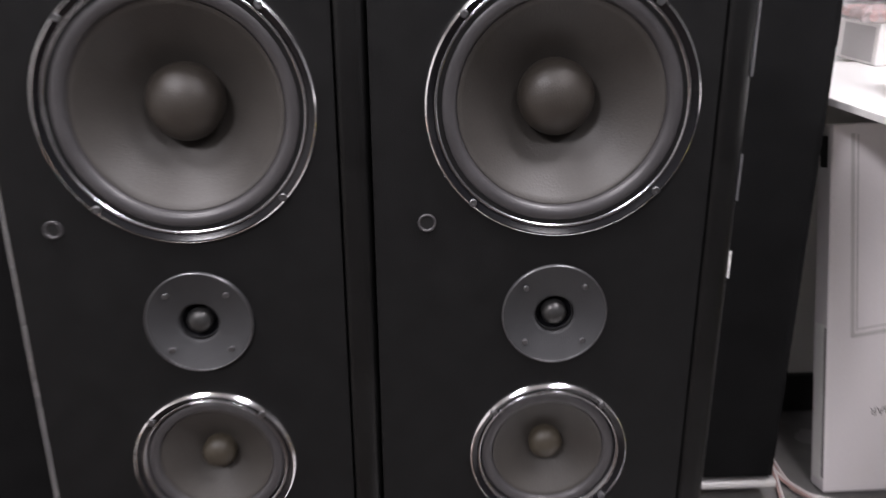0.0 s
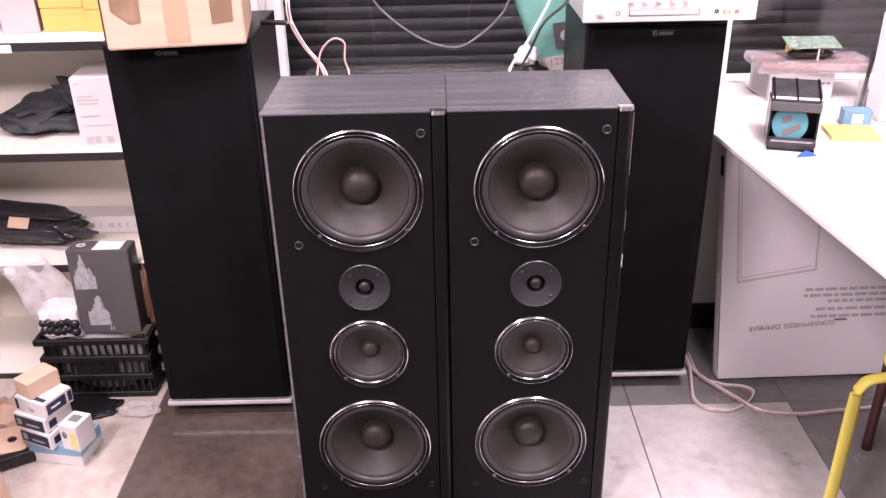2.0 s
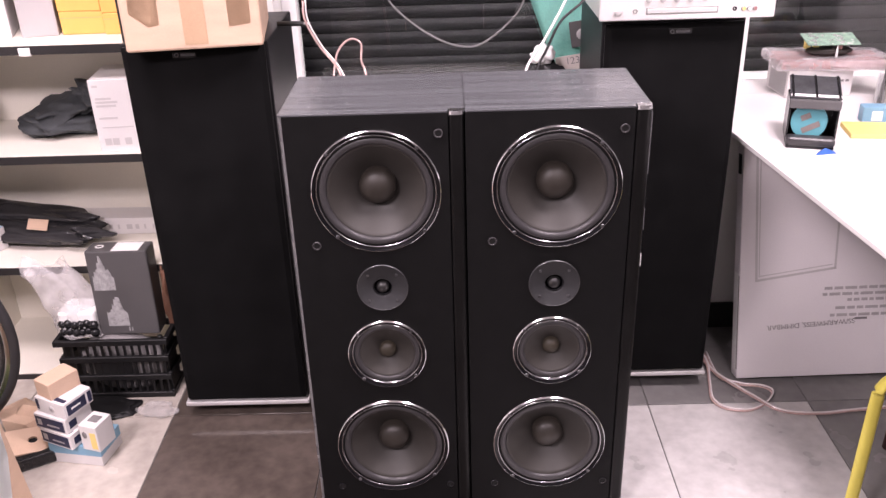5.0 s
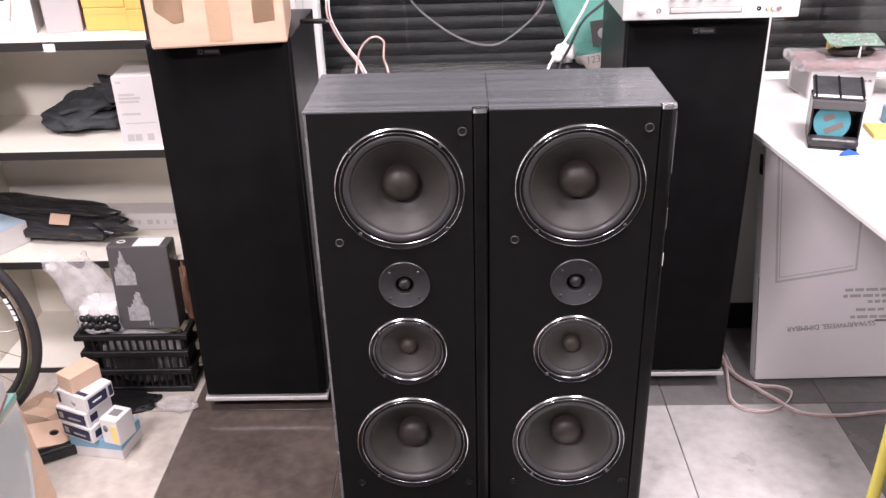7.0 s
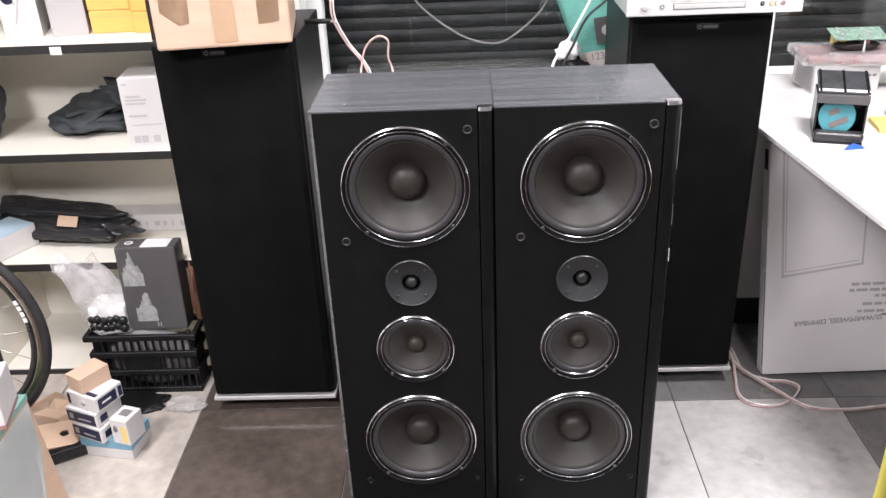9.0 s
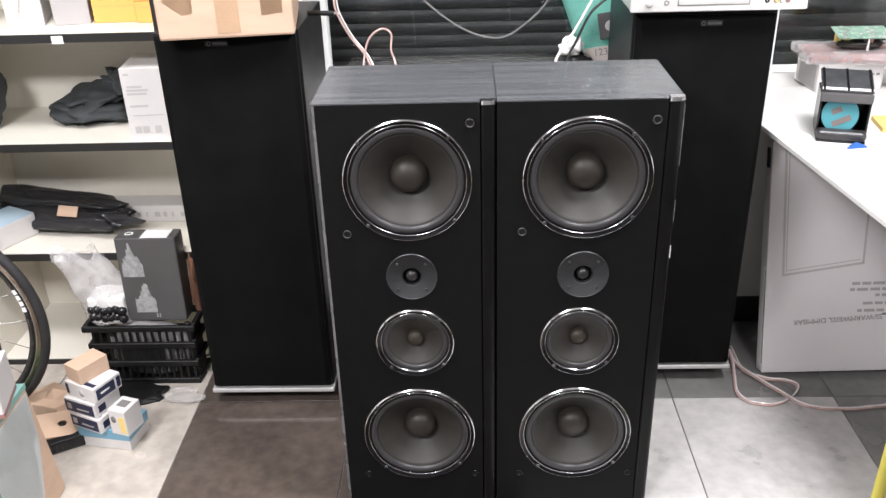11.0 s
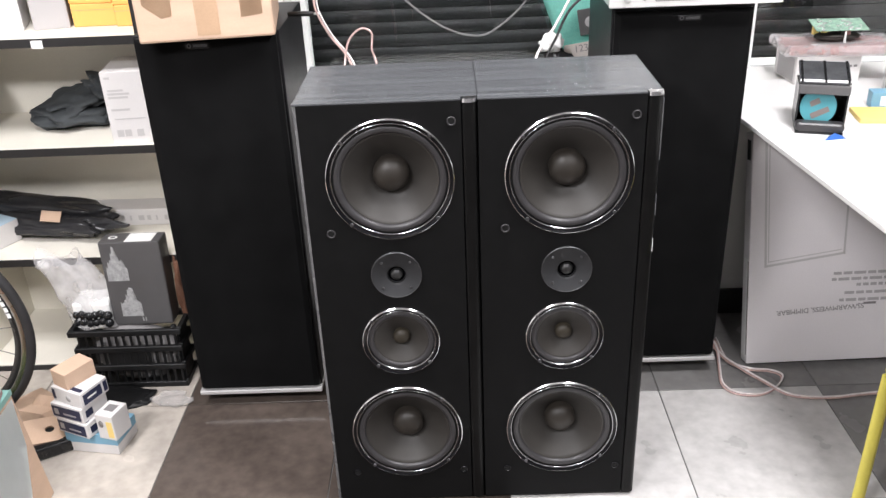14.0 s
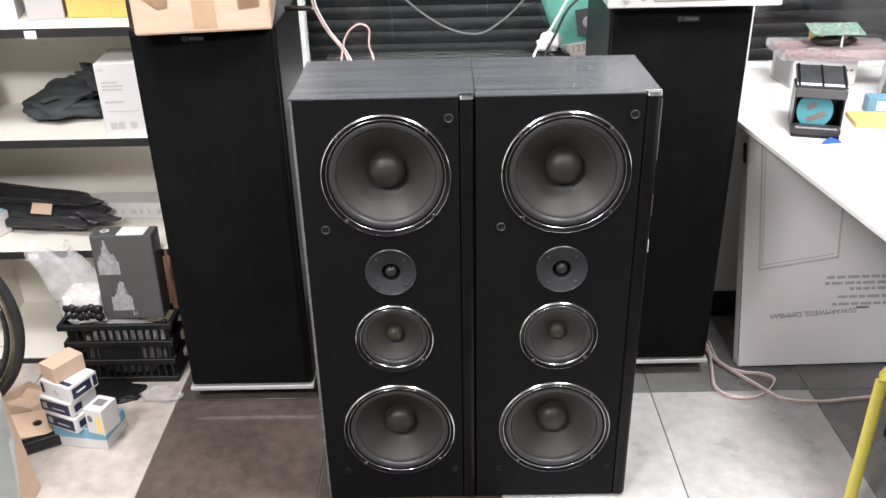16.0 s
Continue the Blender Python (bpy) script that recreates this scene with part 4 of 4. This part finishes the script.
# ---- bicycle wheel ----
wheel = thing("bicycle_wheel", sized(pose(-1.601, 0.340, 0.3523, 0, 0, 3), 1.03, 1.03, 1.03), "road bicycle wheel with black rim leaning by the shelf", "wheel")
prof = [(0.342 - 0.0135 + 0.0135 * math.cos(a), 0.0135 * math.sin(a)) for a in [2 * math.pi * i / 14 for i in range(15)]]
part("tyre", lathe(prof, 96), M_TYRE, wheel, "black road tyre")
part("rim", lathe([(0.321, -0.0105), (0.300, -0.0095), (0.287, -0.003), (0.287, 0.003), (0.300, 0.0095), (0.321, 0.0105), (0.321, -0.0105)], 96), M_RIM, wheel, "glossy black deep rim")
part("rim_track", lathe([(0.3195, -0.0108), (0.308, -0.0104), (0.307, -0.0098)], 96), M_STEEL, wheel, "worn silver braking track")
for k in range(4):
    for a0 in (8, 128, 248):
        a = radians(a0 + k * 3.6)
        part("rim_mark", box((-0.005, -0.0012, -0.007), (0.005, 0.0, 0.007), 0, 1, Matrix.Translation((0.296 * math.cos(a), -0.0098, 0.296 * math.sin(a))) @ Matrix.Rotation(-a, 4, "Y")), M_LABEL, wheel)
for i in range(20):
    a = 2 * math.pi * i / 20
    b = a + (0.5 if i % 2 else -0.5)
    part("spoke", rod((0.022 * math.cos(b), -0.02 if i % 4 < 2 else 0.02, 0.022 * math.sin(b)), (0.289 * math.cos(a), 0, 0.289 * math.sin(a)), 0.0011, 5), M_STEEL, wheel)
part("hub", lathe([(0, -0.05), (0.008, -0.05), (0.010, -0.03), (0.024, -0.022), (0.012, -0.016), (0.012, 0.016), (0.024, 0.022), (0.010, 0.03), (0.008, 0.05), (0, 0.05)], 28), M_RIM, wheel)

# ---- taped carton in the corner ----
taped = thing("taped_carton", sized(pose(-1.188, 0.071, 0.0000, 0, 0, 2), 1.058, 0.944, 1.117), "brown shipping carton with teal tape and a white sheet", "cardboard box")
tb = box((-0.50, -0.50, 0), (0, 0, 0.305), 0.004)
for v in tb.verts:
    if v.co.x > -0.1:
        v.co.x += 0.030 * (1 - v.co.z / 0.305)
part("body", tb, M_KRAFT, taped, "bulging kraft body")
sh = bmesh.new()
sh.faces.new([sh.verts.new((0.0032 + 0.030 * (1 - z / 0.305), y, z)) for y, z in ((-0.46, 0.02), (-0.13, 0.02), (-0.035, 0.17), (-0.012, 0.288), (-0.46, 0.290))])
bmesh.ops.solidify(sh, geom=sh.faces[:], thickness=0.0006)
part("sheet", sh, M_PAPER, taped, "bluish white sheet stuck on the side")
part("tape", box((-0.018, -0.50, 0.3053), (0.0016, -0.002, 0.3062)), M_TEALTAPE, taped, "teal tape along the edge")
part("tape", box((0.0014, -0.505, 0.292), (0.0022, 0.001, 0.306)), M_TEALTAPE, taped)
part("tape", box((0.0005, -0.30, 0.02), (0.0012, -0.265, 0.285), 0, 1, Matrix.Translation((0.0042, 0, 0)) @ Matrix.Rotation(radians(-5.6), 4, "Y") @ Matrix.Translation((0.029, 0, 0))), M_TEALTAPE, taped, "teal tape strip across the sheet")
wcase = carton_box("white_red_box", -1.327, -0.045, 0.3421, (0.30, 0.13, 0.112), 14, M_CARD_WHITE, "white box with a red lower edge standing on the carton", "box")
part("red_edge", box((-0.1503, -0.0653, 0.0), (0.1503, 0.0652, 0.012)), M_PINK, wcase)

# ---- table and what stands on it ----
table = thing("work_table", pose(0.837, -0.014, 0, 0, 0, 6.1), "large white laminate work table against the window", "table")
part("tabletop", box((0.012, -0.93, 0.766), (1.75, 1.03, 0.780), 0.002), M_LAMINATE, table)
for lx, ly in ((1.0, -0.83), (1.68, -0.83), (1.0, 0.72), (1.68, 0.72)):
    part("leg", box((lx - 0.03, ly - 0.03, 0.0), (lx + 0.03, ly + 0.03, 0.7655), 0.003), M_FRAME, table)
part("apron", box((0.9, -0.85, 0.66), (1.72, -0.81, 0.7655)), M_FRAME, table)

ledbox = thing("panel_carton", pose(0.844, 0.549, 0.0125, -13.4, -0.9, 0), "large flat white carton with upside-down print, under the table", "cardboard box")
part("body", box((0, 0, 0.0), (0.72, 0.055, 0.722), 0.003), M_CARD_LILAC, ledbox)
# whiter strip paints the light that falls on the carton's left side
part("side_flap_lit", box((-0.001, 0.012, 0.02), (0.0005, 0.045, 0.335)), M_LABEL, ledbox, "torn-open side flap, painted white as if lit")
part("flap_gap", box((-0.0012, 0.002, 0.03), (0.0002, 0.009, 0.33)), M_PRINT, ledbox, "dark gap beside the flap")
part("hand_hole", box((-0.0012, 0.014, 0.64), (-0.0004, 0.042, 0.70)), M_HOLE, ledbox, "dark hand hole")
def printed_line(p, q, w):
    """A thin printed stroke on the carton's face from p to q, given as (x, z)."""
    run = math.hypot(q[0] - p[0], q[1] - p[1])
    m = Matrix.Translation((p[0], 0, p[1])) @ Matrix.Rotation(-math.atan2(q[1] - p[1], q[0] - p[0]), 4, "Y")
    part("printed_line", box((-w / 2, -0.0011, -w / 2), (run + w / 2, -0.0004, w / 2), 0, 1, m), M_PRINT_FAINT, ledbox)


for p, q, w in (((0.050, 0.314), (0.040, 0.700), 0.007), ((0.050, 0.314), (0.286, 0.346), 0.007), ((0.286, 0.346), (0.296, 0.700), 0.006), ((0.058, 0.326), (0.050, 0.700), 0.003), ((0.062, 0.328), (0.276, 0.357), 0.003)):
    printed_line(p, q, w)
writing("printed_words", "SS/WARMWEISS, DIMMBAR", 0.0225, M_PRINT, ledbox, pose(0.2225, -0.0006, 0.1695, 90, 177))
part("print_bar", box((0.354, -0.0010, 0.180), (0.392, -0.0004, 0.187)), M_PRINT, ledbox)
rnd = random.Random(11)
for z, x0, x1 in ((0.282, 0.258, 0.62), (0.263, 0.253, 0.58), (0.244, 0.329, 0.60), (0.219, 0.294, 0.62), (0.196, 0.279, 0.60)):
    x = x0
    while x < x1:
        w = rnd.uniform(0.012, 0.038)
        part("print_bar", box((x, -0.0010, z - 0.0045), (min(x + w, x1), -0.0004, z + 0.0045)), M_PRINT_LIGHT, ledbox)
        x += w + 0.006

dev = thing("disc_device", sized(pose(0.936, 0.517, 0.7805, 0, 0, -17), 1.007, 0.889, 1.050), "small black open case holding a turquoise disc", "device")
part("tray", box((-0.062, -0.012, 0.006), (0.062, 0.03, 0.030), 0.010, 3), M_RUBBER, dev, "rounded black front lip")
part("foot", box((-0.060, -0.006, 0.0), (0.060, 0.12, 0.0058)), M_BLACKPL, dev)
part("floor_panel", box((-0.062, 0.0305, 0.006), (0.062, 0.145, 0.012)), M_BLACKPL, dev)
for sx in (-1, 1):
    part("side_panel", box((sx * 0.0605 - 0.0025, 0.02, 0.0122), (sx * 0.0605 + 0.0025, 0.145, 0.118), 0.001), M_BLACKPL, dev)
part("back_panel", box((-0.0578, 0.14, 0.0122), (0.0578, 0.1455, 0.118)), M_BLACKPL, dev)
part("brow", box((-0.064, 0.010, 0.100), (0.064, 0.022, 0.124), 0.003), M_GREYBOX, dev)
lid = part("lid", box((-0.064, 0.0, 0.0), (0.064, 0.135, 0.006), 0.002, 2, pose(0, 0.018, 0.1245, 11)), M_WINDOWDARK, dev, "smoked clear lid with two panes")
for x in (-0.06, -0.002, 0.054):
    part("lid_rib", box((x, 0.0, 0.0062), (x + 0.006, 0.134, 0.0085), 0, 1, pose(0, 0.018, 0.1245, 11)), M_BLACKPL, lid)
part("lid_front", box((-0.062, 0.001, 0.0062), (0.062, 0.012, 0.0082), 0, 1, pose(0, 0.018, 0.1245, 11)), M_LABEL, lid, "bright front strip of the lid")
disc_bm = bmesh.new()
nn = 96
front = [disc_bm.verts.new(((0.0485 + 0.0018 * (i % 2)) * math.cos(2 * math.pi * i / nn), 0, (0.0485 + 0.0018 * (i % 2)) * math.sin(2 * math.pi * i / nn))) for i in range(nn)]
back = [disc_bm.verts.new((v.co.x, 0.008, v.co.z)) for v in front]
disc_bm.faces.new(front)
disc_bm.faces.new(back[::-1])
for i in range(nn):
    disc_bm.faces.new((front[i], front[(i + 1) % nn], back[(i + 1) % nn], back[i]))
bmesh.ops.recalc_face_normals(disc_bm, faces=disc_bm.faces[:])
disc = part("disc", disc_bm, M_DISC, dev, "turquoise toothed plastic disc", pose(-0.008, 0.028, 0.064, -8) @ Matrix.Scale(0.92, 4))
part("slot", box((-0.026, -0.0012, -0.008), (0.026, -0.0003, 0.008), 0, 1, pose(0.006, 0, -0.016, 0, -27)), M_DISC_HOLE, disc)
part("slot", box((-0.014, -0.0012, -0.008), (0.014, -0.0003, 0.008), 0, 1, pose(-0.010, 0, 0.012, 0, -27)), M_DISC_HOLE, disc)

bluebit = thing("blue_scrap", sized(pose(0.963, 0.469, 0.7805, 0, 0, 12), 1.072, 0.940, 1.084), "small folded blue plastic scrap on the table", "scrap")
bb = bmesh.new()
v = [bb.verts.new(p) for p in ((-0.03, 0, 0.0), (0.028, -0.004, 0.0), (0.032, 0.016, 0.0), (-0.006, 0.026, 0.0), (0.0, 0.008, 0.014))]
for i in range(4):
    bb.faces.new((v[i], v[(i + 1) % 4], v[4]))
bb.faces.new(v[3::-1])
part("body", bb, M_BLUE, bluebit)

bx = carton_box("white_box", 1.131, 1.053, 0.7805, (0.20, 0.17, 0.084), 4, M_CARD_WHITE, "low white box under the wrapped sleeve", "box", grow=(1.047, 0.915, 1.051))
part("grey_end", box((-0.1006, -0.07, 0.006), (-0.1002, 0.06, 0.076)), M_PRINT_LIGHT, bx)
for i in range(3):
    part("print_bar", box((0.045 + i * 0.016, -0.0858, 0.045), (0.056 + i * 0.016, -0.0852, 0.052)), M_PRINT, bx)
sleeve = thing("wrapped_sleeve", sized(pose(1.175, 1.037, 0.8690, 0, 0, -5), 1.045, 0.917, 1.045), "flat dusty pink sleeve in crinkled clear plastic", "package")
part("sleeve", box((-0.155, -0.085, 0.002), (0.155, 0.085, 0.026), 0.010, 3), M_PINK, sleeve)
part("sticker", box((-0.085, -0.05, 0.0262), (-0.055, -0.035, 0.0266)), M_LABEL, sleeve, "small white sticker")
wrap = box((-0.175, -0.10, 0.0), (0.17, 0.10, 0.032), 0.012, 3)
bmesh.ops.subdivide_edges(wrap, edges=wrap.edges[:], cuts=3, use_grid_fill=True)
for q in wrap.verts:
    if q.co.z > 0.004:
        q.co += Vector((noise.noise(q.co * 60), noise.noise(q.co * 60 + Vector((5, 0, 0))), max(0, noise.noise(q.co * 45)) * 1.4)) * 0.007
part("film", wrap, M_FILM, sleeve, "crinkled clear plastic film")

pcb = thing("circuit_board", sized(pose(1.164, 1.021, 0.9060, 0, 0, -2), 0.940, 0.825, 1.043), "green circuit board with solder blobs on a clump of parts", "circuit board")
part("board", box((-0.085, -0.05, 0.045), (0.085, 0.055, 0.0475), 0, 1, pose(0, 0, 0, 9)), M_PCB, pcb)
rnd = random.Random(5)
for i in range(40):
    x, y = rnd.uniform(-0.08, 0.03 + 0.05 * rnd.random()), rnd.uniform(-0.045, 0.05)
    bm = bmesh.new()
    bmesh.ops.create_icosphere(bm, subdivisions=1, radius=rnd.uniform(0.003, 0.0075), matrix=pose(0, 0, 0, 9) @ Matrix.Translation((x, y, 0.0480)) @ Matrix.Diagonal((1, 1, 0.5, 1)))
    part("solder_blob", bm, M_SOLDER, pcb)
for i in range(12):
    x, y = rnd.uniform(-0.07, 0.06), rnd.uniform(-0.03, 0.04)
    part("component", box((x - 0.01, y - 0.008, 0.014 + rnd.random() * 0.01), (x + 0.01, y + 0.008, 0.042), 0.002, 1), rnd.choice([M_PARTS, M_PARTS, M_NOTE, M_PINK]), pcb)
part("heat_sink", lump((0.15, 0.09, 0.026), 51.0, 0.2, 3), M_PARTS, pcb)
part("spike", lathe([(0.005, 0), (0.0015, 0.040), (0, 0.040)], 14), M_SATIN, pcb, "pale pointed pillar", pose(0.012, -0.052, 0.0, 90))

pad = thing("note_pad", sized(pose(1.150, 0.632, 0.7805, 0, 0, -8), 1.064, 0.938, 1.070), "yellow paper pad with a blue packet lying on it", "paper pad")
part("paper_block", box((-0.062, -0.06, 0), (0.062, 0.06, 0.012), 0.001), M_NOTE, pad)
packet = carton_box("blue_packet", 1.202, 0.727, 0.7805, (0.075, 0.045, 0.045), -8, M_SKY, "small sky blue packet with a white patch", "packet", grow=(1.060, 0.935, 1.066))
part("patch", box((-0.014, -0.0232, 0.008), (0.014, -0.0227, 0.034)), M_LABEL, packet)
bl = carton_box("blue_box", 1.325, 0.598, 0.7805, (0.13, 0.06, 0.035), 22, M_BLUE, "flat bright blue box with a pale mark", "box", grow=(1.065, 0.945, 1.068))
part("mark", box((-0.02, -0.0306, 0.012), (0.016, -0.0302, 0.022)), M_LABEL, bl)
disp = thing("radio_carton", sized(pose(1.357, 0.791, 0.7805, 0, 0, 14), 1.057, 0.936, 1.059), "tall white and navy carton picturing two handheld radios", "box")
part("body", box((-0.085, -0.035, 0), (0.085, 0.035, 0.29), 0.003), M_CARD_WHITE, disp)
part("navy_panel", box((-0.0845, -0.0362, 0.165), (0.0845, -0.0352, 0.2895)), M_NAVY, disp, "navy upper panel")
for i in range(2):
    for j in range(3):
        part("icon", box((-0.07 + j * 0.036, -0.0372, 0.178 + i * 0.03), (-0.05 + j * 0.036, -0.0364, 0.198 + i * 0.03), 0.002, 1), M_LABEL, disp)
part("print_bar", box((-0.06, -0.0372, 0.262), (0.05, -0.0364, 0.270)), M_LABEL, disp)
for x in (-0.05, 0.01):
    part("radio_picture", box((x - 0.018, -0.0362, 0.035), (x + 0.018, -0.0352, 0.105), 0.004, 2), M_NAVY, disp, "printed handheld radio")
    part("aerial_picture", box((x - 0.015, -0.0362, 0.106), (x - 0.009, -0.0354, 0.145), 0.001, 1), M_NAVY, disp)
stand = thing("pen_rod", sized(pose(1.275, 0.862, 0.7805), 1.054, 0.930, 1.057), "dark upright pen stuck in a clear holder", "holder")
part("holder", lathe([(0.016, 0), (0.016, 0.10), (0.0135, 0.10), (0.0135, 0.004), (0, 0.004)], 24), M_FILM_DARK, stand, "", pose(0, 0, 0, 90))
part("pen", rod((0, 0, 0.005), (0.012, 0.0, 0.17), 0.006), M_CABLE, stand)
tagged(part("white_pouch", lump((0.14, 0.09, 0.05), 61.0, 0.2, 3), M_LABEL, None, "", sized(pose(1.433, 1.050, 0.7805), 1.046, 0.926, 1.045)), "rolled white paper pouch on the table", "pouch")

# ---- stool, chair and wires on the floor ----
stool = thing("yellow_stool", pose(0.701, -0.085, 0), "small yellow lacquered stool with bent flat legs", "stool")
part("seat", lathe([(0, -0.008), (0.14, -0.008), (0.155, -0.004), (0.16, 0.004), (0.155, 0.012), (0.14, 0.015), (0, 0.015)], 48), M_STOOL, stool, "round yellow seat", pose(0.42, 0.0, 0.474, -90) @ Matrix.Scale(0.84, 4))
for a in (180, 270, 0, 62):
    dx, dy = math.cos(radians(a)), math.sin(radians(a))
    part("leg", tube([(0.42 + dx * q, dy * q, z) for q, z in ((0.204, 0.0), (0.201, 0.20), (0.198, 0.395), (0.193, 0.430), (0.170, 0.452), (0.10, 0.460))], 0.0165, 10, 8, None, 0.5), M_STOOL, stool)
chair = thing("maroon_chair", sized(pose(1.164, 0.220, 0.0000, 0, 0, -60), 1.048, 0.929, 1.102), "dark maroon tubular chair under the table", "chair")
for y in (0.0, 0.30):
    part("leg", tube([(0, y, 0), (0.004, y, 0.22), (0.012, y, 0.35), (0.03, y, 0.405), (0.08, y, 0.418), (0.38, y, 0.415)], 0.0135, 10), M_MAROON, chair)
    part("leg", tube([(0.40, y, 0), (0.38, y, 0.40), (0.40, y, 0.62)], 0.0135, 10), M_MAROON, chair)
part("seat", box((0.06, -0.02, 0.4325), (0.38, 0.32, 0.452), 0.008), M_MAROON, chair)

wire_a = [(0.772, 0.701, 0.012), (0.773, 0.628, 0.012), (0.757, 0.541, 0.006), (0.742, 0.453, 0.006), (0.769, 0.407, 0.006), (0.831, 0.394, 0.006), (0.892, 0.425, 0.006), (0.929, 0.475, 0.012), (0.901, 0.506, 0.012), (0.845, 0.521, 0.010), (0.791, 0.573, 0.008), (0.788, 0.700, 0.008)]
wire_b = [(0.765, 0.682, 0.010), (0.784, 0.592, 0.010), (0.821, 0.516, 0.014), (0.865, 0.450, 0.014), (0.928, 0.386, 0.007), (1.036, 0.370, 0.006), (1.151, 0.383, 0.006), (1.468, 0.416, 0.006)]
cable("floor_wire", [("strand", wire_a, 0.0030, M_COPPER), ("strand", [(x + 0.006, y + 0.006, z + 0.002) for x, y, z in wire_a], 0.0028, M_WIREWHITE)], "looped twin speaker wire lying on the tiles")
cable("floor_wire", [("strand", wire_b, 0.0030, M_COPPER), ("strand", [(x + 0.005, y + 0.007, z + 0.001) for x, y, z in wire_b], 0.003, M_WIREWHITE)], "copper speaker wire trailing off under the table")

# ---- floor tiles, light and anthracite, some light ones with shade in their colour ----
tile_mesh = {}
for key, m_ in (("light", M_TILE_LIGHT), ("mid", M_TILE_SHADED), ("beige", M_TILE_BEIGE), ("dark", M_TILE_DARK)):
    tb = box((0.0015, 0.0015, -0.0039), (T - 0.0015, T - 0.0015, 0.0), 0.0012, 1)
    me = bpy.data.meshes.new("tile")
    tb.to_mesh(me)
    tb.free()
    me.materials.append(m_)
    tile_mesh[key] = me
X0, Y0 = -0.893, -0.037
for i in range(-5, 9):
    for j in range(-9, 4):
        x, y = X0 + i * T, Y0 + j * T
        if x < -3.35 or x + T > 3.45 or y < -4.4 or y + T > 1.6:
            continue
        # unseen rows below j = -1 are all dark, to cut floor bounce
        shade = "dark"
        if j >= -1:
            # mid: light tiles darkened where the table and right speaker shade them
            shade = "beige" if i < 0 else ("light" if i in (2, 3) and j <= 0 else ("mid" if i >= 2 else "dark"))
        t_ = new("tile", tile_mesh[shade])
        t_.location = (x, y, 0)
        t_.parent = floor
